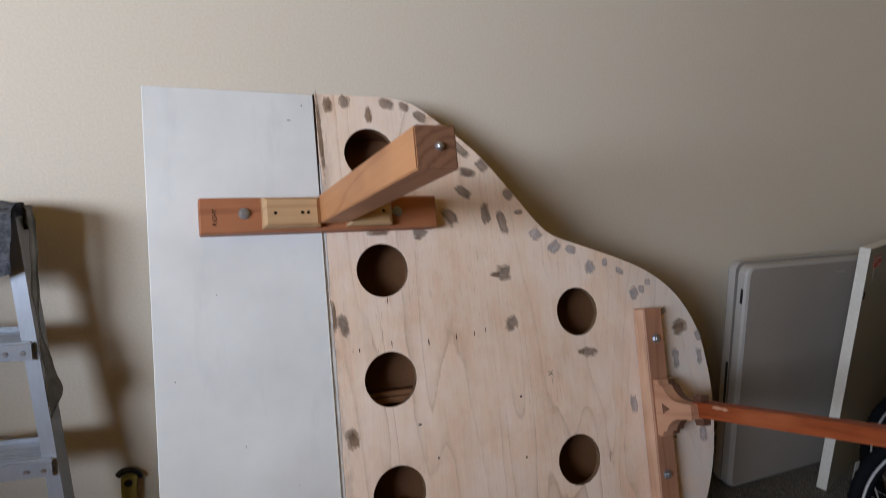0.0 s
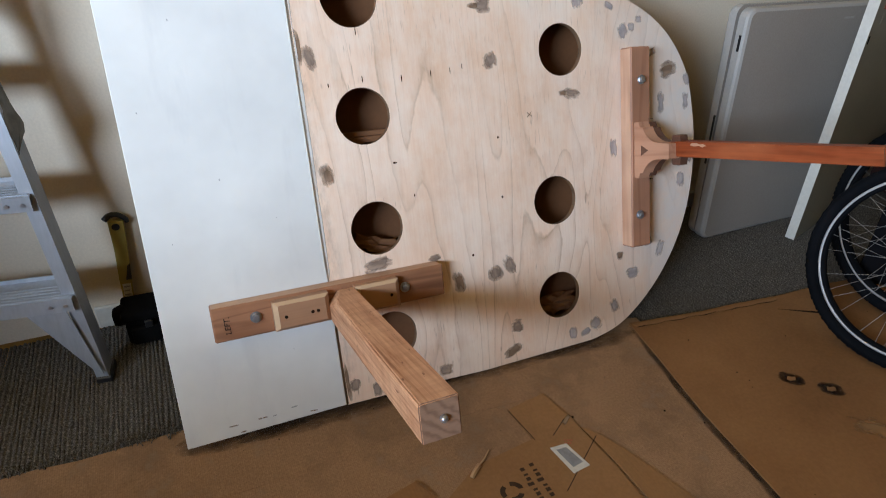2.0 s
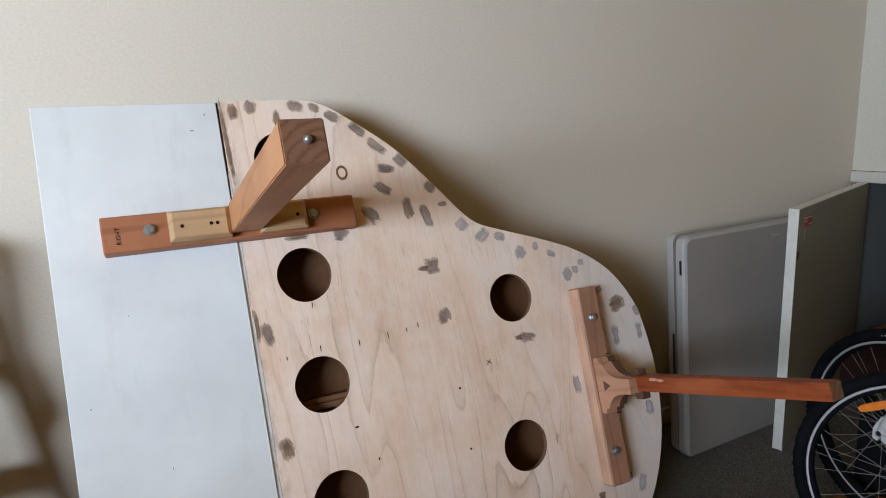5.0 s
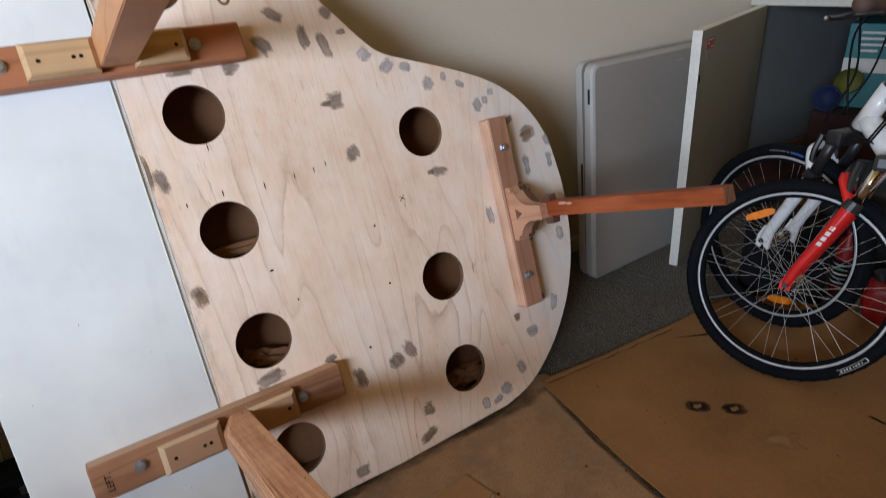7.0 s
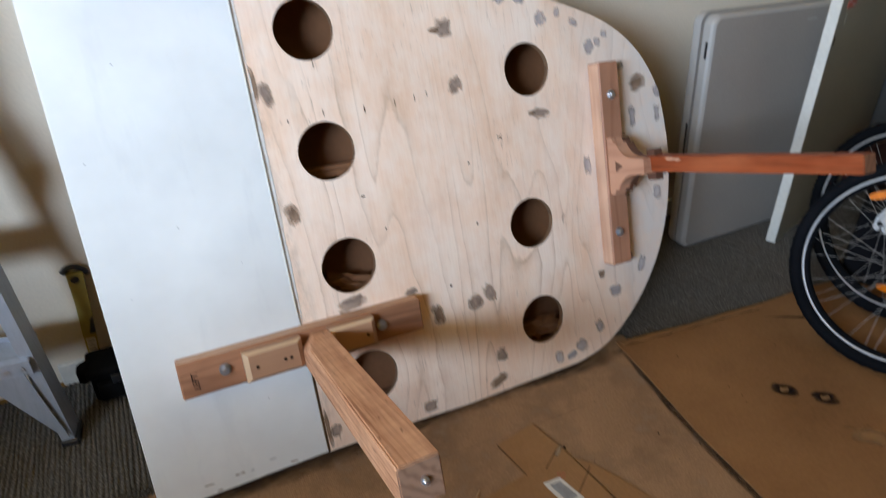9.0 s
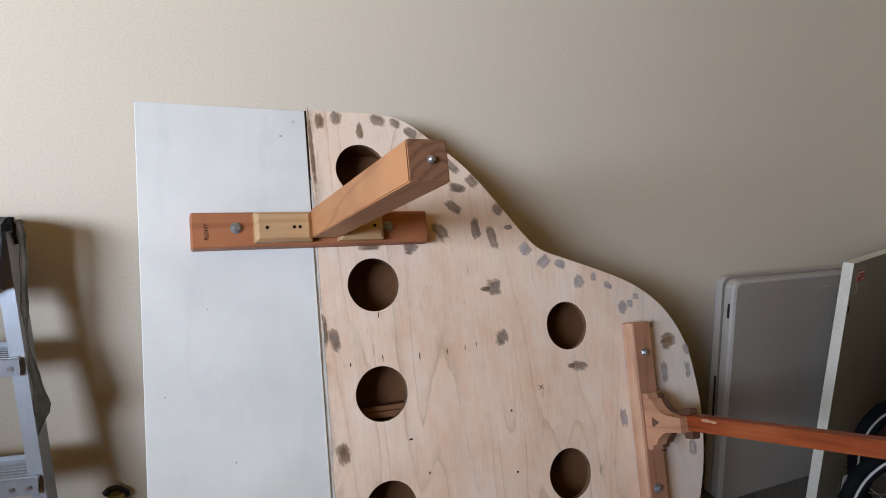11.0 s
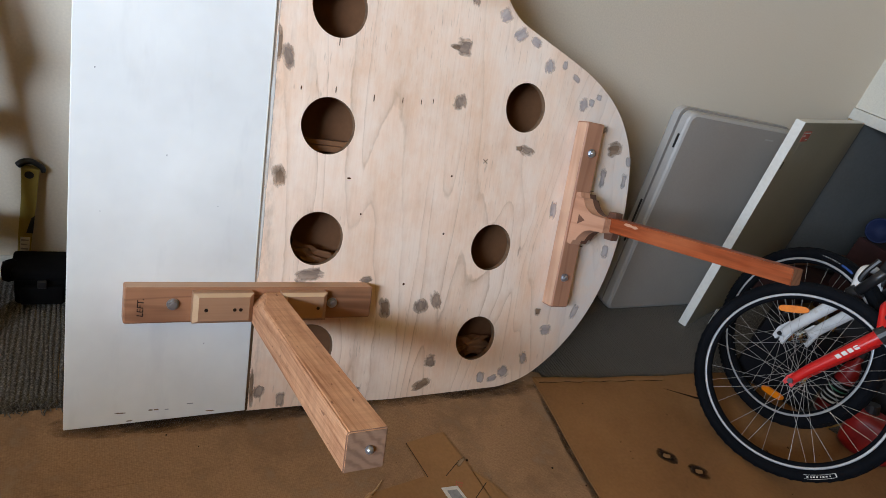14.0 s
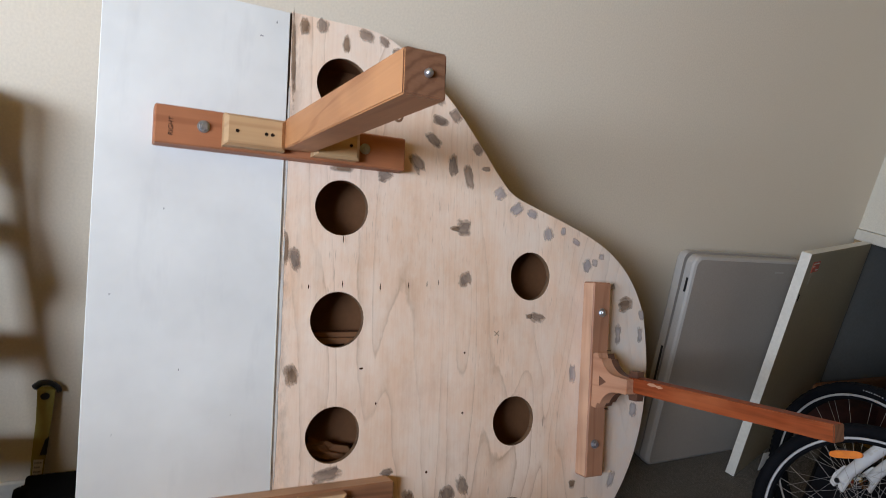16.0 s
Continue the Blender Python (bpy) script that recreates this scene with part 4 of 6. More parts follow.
GREY_FACE = [(0.452, 0.995, 0.022, 0.056, 12), (0.227, 0.980, 0.034, 0.030, 30), (0.441, 0.871, 0.036, 0.036, 0), (0.447, 0.744, 0.032, 0.034, 20), (0.027, 0.778, 0.024, 0.044, 15), (0.672, 0.650, 0.042, 0.022, -15), (0.417, 0.232, 0.034, 0.036, 20), (0.456, 0.248, 0.026, 0.044, 25), (0.464, 0.081, 0.034, 0.032, 0), (0.115, 0.315, 0.056, 0.028, 5), (0.024, 0.040, 0.022, 0.026, 0), (0.075, 0.016, 0.018, 0.034, 0), (0.254, 0.016, 0.032, 0.026, 0), (0.258, 0.305, 0.026, 0.014, 0)]
PALE_UPPER = [(0.545, 0.965, 0.030, 0.030, 40), (0.599, 0.928, 0.040, 0.030, 40), (0.650, 0.918, 0.032, 0.022, -20), (0.700, 0.872, 0.030, 0.036, 15), (0.752, 0.882, 0.018, 0.022, 0), (0.797, 0.854, 0.026, 0.018, -20), (0.838, 0.792, 0.030, 0.034, 30), (1.040, 0.601, 0.022, 0.04, 0), (1.045, 0.655, 0.02, 0.03, 10), (0.955, 0.60, 0.022, 0.05, 0), (0.865, 0.80, 0.02, 0.02, 0), (0.930, 0.735, 0.03, 0.02, 20), (0.890, 0.818, 0.02, 0.018, 0)]
PALE_LOWER = [(0.635, 0.022, 0.022, 0.030, 0), (0.711, 0.030, 0.034, 0.034, 30), (0.672, 0.012, 0.03, 0.02, 10), (0.775, 0.068, 0.026, 0.034, 20), (0.841, 0.147, 0.034, 0.034, 0), (0.898, 0.226, 0.026, 0.024, 0), (1.020, 0.385, 0.026, 0.036, 0), (1.050, 0.452, 0.02, 0.04, 0), (0.94, 0.20, 0.026, 0.04, -20), (0.793, 0.50, 0.020, 0.044, 0)]
wipe = 0
for rows, material in ((GREY_TOP, M_FILL), (GREY_FACE, M_FILL), (BROWN, M_FILL_BROWN), (PALE_UPPER, M_FILL_PALE), (PALE_LOWER, M_FILL_PALE)):
    for u, v, w, h, turn in rows:
        patch(u, v, w, h, turn, material, wipe)
        wipe += 1
# two long wipes of filler beside the joint
for i, (v, h) in enumerate(((1.20, 0.17), (0.05, 0.08), (0.80, 0.06))):
    patch(0.008, v, 0.009, h, 2, M_FILL_BROWN, 70 + i)
# white paint dragged over the joint
for i, (u, v, w, h) in enumerate(((0.0025, 0.93, 0.0045, 0.20), (0.003, 0.66, 0.006, 0.28), (0.0025, 0.42, 0.0045, 0.18), (0.004, 0.80, 0.004, 0.05), (0.002, 1.10, 0.004, 0.10))):
    patch(u, v, w, h, 0, M_FILL_WHITE, 90 + i)
# chipped, grimy lower edge of the white board
rng = random.Random(21)
for i in range(5):
    ob = patch(rng.uniform(-0.30, -0.02), rng.choice((0.005, 0.008, 0.016, 0.024)), rng.uniform(0.008, 0.026), rng.uniform(0.0018, 0.004), rng.uniform(-6, 6), M_FILL_BROWN, 130 + i)
    ob.parent = top
    ob.location.y = -0.0014
# nail holes and small nicks
nick = bmesh.new()
bmesh.ops.create_circle(nick, cap_ends=True, segments=9, radius=0.0032, matrix=pose(0, 0, 0, 90))
nick_me = to_mesh(nick, "nail_hole")
chip_me = nick_me.copy()
for u, v, sx, sz in ((0.454, 0.566, 0.9, 0.9), (0.453, 0.421, 0.9, 0.9), (0.359, 0.291, 1, 1), (0.136, 0.727, 0.35, 2.4), (0.226, 0.722, 0.4, 2.6), (0.297, 0.727, 0.35, 2.2),
                     (0.345, 0.730, 0.3, 2.2), (0.376, 0.736, 0.3, 2.0), (0.06, 0.720, 0.4, 1.5), (0.187, 0.54, 1.6, 0.7), (0.225, 0.46, 0.6, 1.0), (0.134, 0.826, 0.3, 2.6)):
    part("nail_hole", nick_me, M_NICK, ply, m=Matrix.Translation((u, -0.0006, v)) @ Matrix.Diagonal((sx, 1, sz, 1)))
for u, v, sx, sz in ((-0.06, 1.24, 2.2, 0.8), (-0.23, 0.865, 0.6, 0.9), (-0.19, 0.555, 0.5, 1.2), (-0.315, 0.70, 0.8, 0.7), (-0.03, 1.275, 0.7, 1.6), (-0.10, 0.165, 0.5, 0.9), (-0.12, 0.03, 4.0, 0.7), (-0.165, 0.022, 2.4, 0.6), (-0.30, 0.44, 0.4, 0.6), (-0.09, 0.46, 0.5, 0.5)):
    part("chip", chip_me, M_GREYPRINT, top, m=Matrix.Translation((u, -0.0012, v)) @ Matrix.Diagonal((sx * 0.6, 0.6, sz * 0.6, 1)))


bm = bmesh.new()
for turn in (38, -42):
    box((-0.0085, -0.0002, -0.0007), (0.0085, 0.0, 0.0007), bm=bm, m=pose(0.546, -0.0006, 0.611, 0, turn, 0))
part("pencil_cross", bm, M_NICK, ply, "small pencilled cross")
part("knot", lathe([(0.0105, 0.0), (0.0125, -0.0004), (0.0150, -0.0004), (0.0165, 0.0)], 26, "Y"), M_FILL_RING, ply, "dark ring of a small knot", m=pose(0.256, -0.0004, 1.122) @ Matrix.Diagonal((0.85, 1, 1.1, 1)))


def bolt(parent, u, d, v, name="bolt"):
    """A zinc hex bolt with a washer, its axis along y."""
    bm = bmesh.new()
    lathe([(0.0, 0), (0.0118, 0), (0.0118, -0.0022), (0.0, -0.0022)], 20, "Y", bm)
    rodm = pose(0, -0.0022 - 0.003, 0, 90)
    bmesh.ops.create_cone(bm, cap_ends=True, segments=6, radius1=0.0088, radius2=0.0088, depth=0.0062, matrix=rodm)
    bmesh.ops.create_cone(bm, cap_ends=True, segments=14, radius1=0.0062, radius2=0.005, depth=0.0016, matrix=pose(0, -0.0090, 0, 90))
    return part(name, bm, M_ZINC, parent, "zinc-plated bolt and washer", m=pose(u, d, v))


def dowel_hole(parent, u, d, v):
    return part("screw_hole", lathe([(0.0, 0.0), (0.0036, 0.0), (0.0036, -0.0006), (0.0028, -0.0006), (0.0, -0.0002)], 14, "Y"), M_HOLE, parent, m=pose(u, d, v))


def block(poly, d0, d1, ch, bm=None):
    """A block with its face outline poly in x and z and a chamfer round the face."""
    c = Vector((sum(p[0] for p in poly) / len(poly), sum(p[1] for p in poly) / len(poly)))
    bm = bm or bmesh.new()
    lo = [bm.verts.new((x, d0, z)) for x, z in poly]
    mid = [bm.verts.new((x, d1 + ch * 0.8, z)) for x, z in poly]
    hi = []
    for x, z in poly:
        v = Vector((x, z)) - c
        hi.append(bm.verts.new((x - math.copysign(ch, v.x), d1, z - math.copysign(ch * 0.7, v.y))))
    n = len(poly)
    for a, b in ((lo, mid), (mid, hi)):
        for i in range(n):
            bm.faces.new((a[i], a[(i + 1) % n], b[(i + 1) % n], b[i]))
    bm.faces.new(hi)
    bm.faces.new(lo[::-1])
    bmesh.ops.recalc_face_normals(bm, faces=bm.faces[:])
    return bm


def leg_mount(v_mid, turn, plate_mat, block_mat, leg_u, tip_u, tip_v, root_v, word):
    """A plate, two blocks and a square leg standing off the panel."""
    ch = 0.008 if word == "RIGHT" else 0.0095
    plate = part("mounting_plate", box((-0.257, -0.044, -0.0365), (0.257, -0.0004, 0.0365), 0.0028), plate_mat, top, "planed reddish timber plate bolted across the joint", m=pose(0, 0, v_mid, 0, turn, 0))
    plate.data.materials.append(M_PLATE_TOP)
    for p in plate.data.polygons:
        if p.normal.z > 0.8 and word != "RIGHT":
            p.material_index = 1
    left = part("left_block", block([(-0.137, -0.031), (-0.0195, -0.031), (-0.0195, 0.031), (-0.137, 0.031)], -0.0444, -0.074, ch), block_mat, plate, "pale chamfered pine block")
    right = part("right_block", block([(0.040, -0.031), (0.139, -0.031), (0.139, 0.031), (0.040, 0.031)], -0.0444, -0.074, ch), block_mat, plate, "pale chamfered pine block")
    # light painted in: chamfers facing left or up get a paler wood
    for ob in (left, right):
        ob.data.materials.append(M_CHAMFER_LIT)
        for p in ob.data.polygons:
            if 0.2 < abs(p.normal.y) < 0.95 and (p.normal.x < -0.2 or p.normal.z > 0.2) and word != "RIGHT":
                p.material_index = 1
    for u in (-0.113, -0.058, -0.046, 0.118):
        dowel_hole(plate, u, -0.0742, -0.002)
    bolt(plate, -0.171, -0.0445, 0.003)
    bolt(plate, 0.160, -0.0445, 0.001)
    writing(word, 0.0165 if word != "RIGHT" else 0.012, M_INK, plate, pose(-0.228, -0.0446, -0.004, 90, 0, 0) @ pose(0, 0, 0, 0, 0, 90))
    # the leg, tapering very slightly from its root
    bm = bmesh.new()
    root, tip = Vector((leg_u, -0.0445, root_v)), Vector((tip_u, -0.640, tip_v))
    rings = []
    # the sawn leg has a wedge split off its upper edge at the root
    for f, hw, cut in ((0.0, 0.0295, 0.9), (0.06, 0.0305, 0.75), (0.17, 0.0303, 0.12), (1.0, 0.0292, 0.1)):
        p, c = root.lerp(tip, f), cut if word != "RIGHT" else 0.1
        rings.append([bm.verts.new(p + Vector((a * hw, 0, b * hw))) for a, b in ((-1, -1), (1, -1), (1, 1), (c - 1, 1), (-1, 1 - c))])
    for a, b in zip(rings, rings[1:]):
        for i in range(5):
            bm.faces.new((a[i], a[(i + 1) % 5], b[(i + 1) % 5], b[i]))
    bm.faces.new(rings[0][::-1])
    bm.faces.new(rings[-1])
    bmesh.ops.recalc_face_normals(bm, faces=bm.faces[:])
    bmesh.ops.bevel(bm, geom=bm.edges[:], offset=0.0018, segments=2, affect="EDGES")
    leg = part("leg", bm, M_LEG if word == "RIGHT" else M_LEG_L, top, "square pine leg with visible grain")
    leg.data.materials.append(M_END if word == "RIGHT" else M_END_L)
    for p in leg.data.polygons:
        if p.normal.y < -0.9:
            p.material_index = 1
    foot = lathe([(0.0, -0.0075), (0.003, -0.007), (0.0052, -0.0045), (0.0058, -0.002), (0.0058, 0.0)], 16, "Y")
    part("foot_stud", foot, M_ZINC, leg, "domed steel stud in the leg end", smooth=True, m=pose(tip_u + 0.004, -0.6405, tip_v + 0.001))
    return plate


leg_mount(1.0215, 0.0, M_RED_U, M_PALE_U, 0.011, 0.004, 0.9985, 1.029, "RIGHT")
leg_mount(0.2635, 0.6, M_PLATE_L, M_PALE_L, 0.011, -0.009, 0.2545, 0.260, "LEFT.")

# right-hand plate with its notched bracket and thin red leg
plate = part("mounting_plate", box((-0.031, -0.044, -0.258), (0.031, -0.0004, 0.258), 0.0035), M_RED_V, top, "upright planed timber plate near the rounded end", m=pose(0.848, 0, 0.489, 0, 1.9, 0))
plate.data.materials.append(M_PALE_V)
# left face paler than the front
for p in plate.data.polygons:
    if p.normal.x < -0.8:
        p.material_index = 1
bolt(plate, 0.0, -0.0445, 0.177)
bolt(plate, -0.006, -0.0445, -0.171)
def wing_line(reach, ear):
    """The bracket's outline: a broad foot that sweeps in to a narrow neck; outward, upward."""
    up = [(0.0, 0.070), (0.016, 0.072), (0.022, 0.058)]
    up += [(0.088 - 0.060 * math.cos(a), 0.078 - 0.058 * math.sin(a)) for a in (0.35 + 1.1 * k / 6 for k in range(7))]
    up += [(0.096, 0.020), (0.100, ear), (reach, ear), (reach + 0.003, 0.017)]
    return up + [(x, -z) for x, z in up[::-1]]


put = lambda x, y, z: Vector((z, -0.0446 - x, y))
part("bracket", slab(wing_line(0.120, 0.019), -0.023, 0.010, place=put), M_BRACKET, plate, "orange pine bracket with scalloped notches")
part("bracket_back", slab([(x, z * 0.96) for x, z in wing_line(0.124, 0.038)], 0.0105, 0.034, place=put), M_BRACKET_DARK, plate, "dark scalloped second layer of the bracket")
notch = slab([(-0.013, 0.011), (0.013, 0.011), (0.001, -0.014)], -0.0006, 0.0006, place=lambda x, y, z: Vector((-0.0235 + z, -0.082 + y, x)))
part("notch", notch, M_BRACKET_DARK, plate, "dark triangular notch")
for zz in (0.0765, -0.0765):
    part("plug_hole", lathe([(0.0, 0.0), (0.0055, 0.0), (0.0055, -0.0012), (0.0, -0.0006)], 14), M_HOLE, plate, m=pose(0.018, -0.0446 - 0.014, zz) @ pose(0, 0, 0, 0 if zz < 0 else 180))
bm = bmesh.new()
rings = []
for d, hw, u, v in ((-0.135, 0.016, 0.866, 0.492), (-0.17, 0.0185, 0.866, 0.4925), (-0.648, 0.0168, 0.874, 0.487)):
    rings.append([bm.verts.new((u + a * hw, d, v + b * hw)) for a, b in ((-1, -1), (1, -1), (1, 1), (-1, 1))])
for a, b in zip(rings, rings[1:]):
    for i in range(4):
        bm.faces.new((a[i], a[(i + 1) % 4], b[(i + 1) % 4], b[i]))
bm.faces.new(rings[0][::-1])
bm.faces.new(rings[-1])
bmesh.ops.recalc_face_normals(bm, faces=bm.faces[:])
bmesh.ops.bevel(bm, geom=bm.edges[:], offset=0.0016, segments=2, affect="EDGES")
leg = part("leg", bm, M_LEG_RED, top, "thin square leg in red varnish")
leg.data.materials.append(M_END)
for p in leg.data.polygons:
    if p.normal.y < -0.9:
        p.material_index = 1
chip = slab([(-0.262, 0.502), (-0.252, 0.5065), (-0.243, 0.505), (-0.232, 0.5085), (-0.218, 0.5075), (-0.213, 0.503), (-0.226, 0.5005), (-0.240, 0.5015), (-0.250, 0.4985)], 0.8462, 0.8472, place=lambda a, b, c: Vector((c, a, b)))
part("paint_chip", chip, M_BRACKET, leg, "bare wood where the varnish has chipped")

# ---- folding table against the wall ----
table = thing("folding_table", "grey moulded plastic folding table, folded and standing by the wall", "folding table", pose(1.413, 0.325, -0.002, 0, 0, 0.9))


def rounded(w, h, r, low=0.035, n=6):
    pts = []
    for cx, cy, a0 in ((w - r, h - r, 0), (r, h - r, 90), (r, r, 180), (w - low, low, 270)):
        r = low if a0 == 270 else r
        pts += [(cx + r * math.cos(radians(a0 + 90 * k / n)), cy + r * math.sin(radians(a0 + 90 * k / n))) for k in range(n + 1)]
    return pts


def table_half(d0, d1):
    bm = bmesh.new()
    w, h = 0.66, 0.785
    lines = [(rounded(w, h, 0.035), d1), (rounded(w, h, 0.035), d0 + 0.012), (inset(rounded(w, h, 0.035)[::-1], 0.004)[::-1], d0 + 0.004), (inset(rounded(w, h, 0.035)[::-1], 0.012)[::-1], d0)]
    rs = [[bm.verts.new((x, d, z)) for x, z in line] for line, d in lines]
    for a, b in zip(rs, rs[1:]):
        for i in range(len(a)):
            j = (i + 1) % len(a)
            bm.faces.new((a[i], a[j], b[j], b[i]))
    bm.faces.new(rs[-1])
    bm.faces.new(rs[0][::-1])
    bmesh.ops.recalc_face_normals(bm, faces=bm.faces[:])
    return bm


FRONT, BACK = pose(0, 0, 0, -3.6), pose(0.0, 0.078, 0.0, -4.2)


def leaf_part(name, m):
    """A moulded leaf whose rounded rim is paler than its face."""
    ob = part(name, table_half(0.0, 0.037), M_PLASTIC, table, "grey textured plastic leaf with a paler rim", m=m)
    ob.data.materials.append(M_PLASTIC_RIM)
    for p in ob.data.polygons:
        p.material_index = 0 if abs(p.normal.y) > 0.9 else 1
    return ob


leaf = leaf_part("front_leaf", FRONT)
part("catch_slot", box((-0.0016, 0.013, 0.655), (-0.0002, 0.022, 0.705), 0.0005), M_BLKPLAST, leaf, "dark catch slot in the edge")
part("maker_mark", box((0.45, -0.0012, 0.735), (0.50, -0.0004, 0.741)), M_PLASTIC_RIM, leaf)
leaf = leaf_part("back_leaf", BACK @ Matrix.Diagonal((1, -1, 1, 1)))
part("handle", box((-0.0016, 0.026, 0.27), (-0.0002, 0.035, 0.44), 0.0006), M_BLKPLAST, leaf, "black carrying handle folded flat")

# ---- laminate board standing in front of the recess ----
board = thing("laminate_board", "putty-coloured laminate board with a white edge, standing upright on the carpet", "board", pose(1.737, 0.200, 0.0, 0, 0, 17.2))
BL = 0.92
part("board_core", box((0.0022, 0.0, 0.0), (BL, 0.031, 0.858), 0.0008), M_MELA, board, "putty laminate face with faint scuffs")
part("edge_strip", box((-0.0006, -0.0004, 0.0), (0.002, 0.0314, 0.859), 0.0004), M_MELA_EDGE, board, "clean white edge strip")
part("top_strip", box((0.0022, -0.0003, 0.8585), (BL, 0.0313, 0.8605), 0.0004), M_MELA_EDGE, board, "clean white edge strip")
st = part("sticker", box((0.060, -0.0012, 0.790), (0.145, -0.0004, 0.828)), M_STICK_RED, board, "red and white warning sticker")
word_bars_m = ((0.066, 0.819, 0.07), (0.066, 0.809, 0.025), (0.108, 0.795, 0.03))
for x, z, l in word_bars_m:
    part("print_bar", box((x, -0.0017, z), (x + l, -0.0013, z + 0.004)), M_LABEL, st)
part("sticker", box((0.075, -0.0011, 0.745), (0.13, -0.0004, 0.775)), M_MELA, board, "worn blank sticker")
part("chip", box((0.012, -0.0014, 0.69), (0.022, -0.0004, 0.715), 0.0003), M_INK, board, "dark chipped spot near the edge")
solid("paper_scrap", box((1.885, 0.205, 0.0005), (1.93, 0.2075, 0.075), 0.0006, m=pose(0, 0, 0)), M_LABEL, "small white card scrap standing behind the board", "paper")

# ---- step ladder ----
ladder = thing("step_ladder", "aluminium step ladder folded against the wall, cloth over the top", "ladder", pose(-0.508, 0.316, 0, 0, 0, -7))
foot, head = Vector((0, 0, 0.004)), Vector((-0.090, 0.085, 0.985))


def stile(off, flip):
    d = (head - foot).normalized()
    x = Vector((1, 0, 0))
    x = (x - d * x.dot(d)).normalized()
    y = d.cross(x)
    m = Matrix((x, y, d)).transposed().to_4x4()
    m.translation = foot + Vector((off, 0, 0))
    L = (head - foot).length
    k = 1 if flip else -1
    u = [(-0.0015 * k, 0.0), (0.0255 * k, 0.0), (0.0255 * k, 0.003), (0.0015 * k, 0.003), (0.0015 * k, 0.059), (0.0255 * k, 0.059), (0.0255 * k, 0.062), (-0.0015 * k, 0.062)]
    return slab(u, 0.0, L, place=lambda x, y, z: m @ Vector((x, y, z))), m, L


bm, lm, LL = stile(0, False)
part("stile", bm, M_ALU, ladder, "channel-section aluminium stile")
bm, lm2, _ = stile(-0.42, True)
part("stile", bm, M_ALU, ladder, "channel-section aluminium stile")
for zz, deep in ((0.247, 0.082), (0.492, 0.078), (0.738, 0.074)):
    p = foot.lerp(head, zz / 0.985)
    # tread with a turned-down front lip and a low upstand at the back
    ang = [(-0.0165, -0.034), (-0.0145, -0.034), (-0.0145, -0.003), (deep, -0.003), (deep, 0.010), (deep - 0.003, 0.010), (deep - 0.003, 0.0), (-0.0165, 0.0)]
    step = part("step", slab(ang, p.x - 0.415, p.x - 0.004, place=lambda a, b, c: Vector((c, p.y + a, zz + b))), M_ALU, ladder, "ribbed aluminium step")
    for k in range(5):
        part("rib", box((p.x - 0.41, p.y - 0.008 + 0.0125 * k, zz + 0.0001), (p.x - 0.008, p.y - 0.002 + 0.0125 * k, zz + 0.002)), M_ALU, step)
    for dx in (-0.02, -0.05):
        part("rivet", rod((p.x + dx, p.y - 0.019, zz - 0.018), (p.x + dx, p.y - 0.016, zz - 0.018), 0.005, 0.004, 10), M_ZINC, step)
p = foot.lerp(head, 0.247 / 0.985)
tri = slab([(p.x - 0.104, 0.213), (p.x - 0.024, 0.213), (foot.x - 0.006, 0.03), (foot.x - 0.024, 0.045)], p.y - 0.012, p.y - 0.0095, place=lambda x, y, z: Vector((x, z - 0.02 * (1 - y / 0.21), y)))
part("brace", tri, M_ALU, ladder, "triangular gusset under the lowest step")
part("foot", box((foot.x - 0.03, foot.y - 0.004, -0.002), (foot.x + 0.008, foot.y + 0.066, 0.016), 0.003), M_BLKPLAST, ladder, "black plastic foot")
part("foot", box((foot.x - 0.45, foot.y - 0.004, -0.002), (foot.x - 0.415, foot.y + 0.066, 0.016), 0.003), M_BLKPLAST, ladder, "black plastic foot")
part("top_cap", box((head.x - 0.425, head.y + 0.002, 0.965), (head.x - 0.028, head.y + 0.075, 0.99), 0.006), M_ALU, ladder, "flat top step")

def drape(x0, x1, y0, y1, z, drop_f, drop_b, seed, amp=0.006, thick=0.004):
    """Cloth laid over the ladder's top, hanging in folds at both sides."""
    r = random.Random(seed)
    bm = bmesh.new()
    n, cols = 26, 22
    prof = []
    L = drop_f + (y1 - y0) + drop_b
    for i in range(n + 1):
        s_ = L * i / n
        if s_ < drop_f:
            prof.append((y0 - 0.01, z - drop_f + s_, -1))
        elif s_ < drop_f + y1 - y0:
            prof.append((y0 + s_ - drop_f, z + 0.006 * math.sin(3.14 * (s_ - drop_f) / (y1 - y0)), 0))
        else:
            prof.append((y1 + 0.008, z - (s_ - drop_f - (y1 - y0)), 1))
    ph = r.uniform(0, 6)
    grid = []
    for j in range(cols + 1):
        x = x0 + (x1 - x0) * j / cols
        col = []
        for y, zz, side in prof:
            fold = amp * math.sin(x * 70 + ph + zz * 6) + 0.5 * amp * math.sin(x * 131 + 2 * ph)
            droop = 0.012 * math.sin(x * 23 + ph) if side else 0
            col.append(bm.verts.new((x + 0.004 * math.sin(zz * 40), y + side * abs(fold) * 1.4, zz + (abs(fold) * 0.5 if side == 0 else droop * abs(z - zz) / 0.1))))
        grid.append(col)
    for a, b in zip(grid, grid[1:]):
        for i in range(n):
            bm.faces.new((a[i], b[i], b[i + 1], a[i + 1]))
    bmesh.ops.solidify(bm, geom=bm.faces[:], thickness=thick)
    bmesh.ops.recalc_face_normals(bm, faces=bm.faces[:])
    return bm


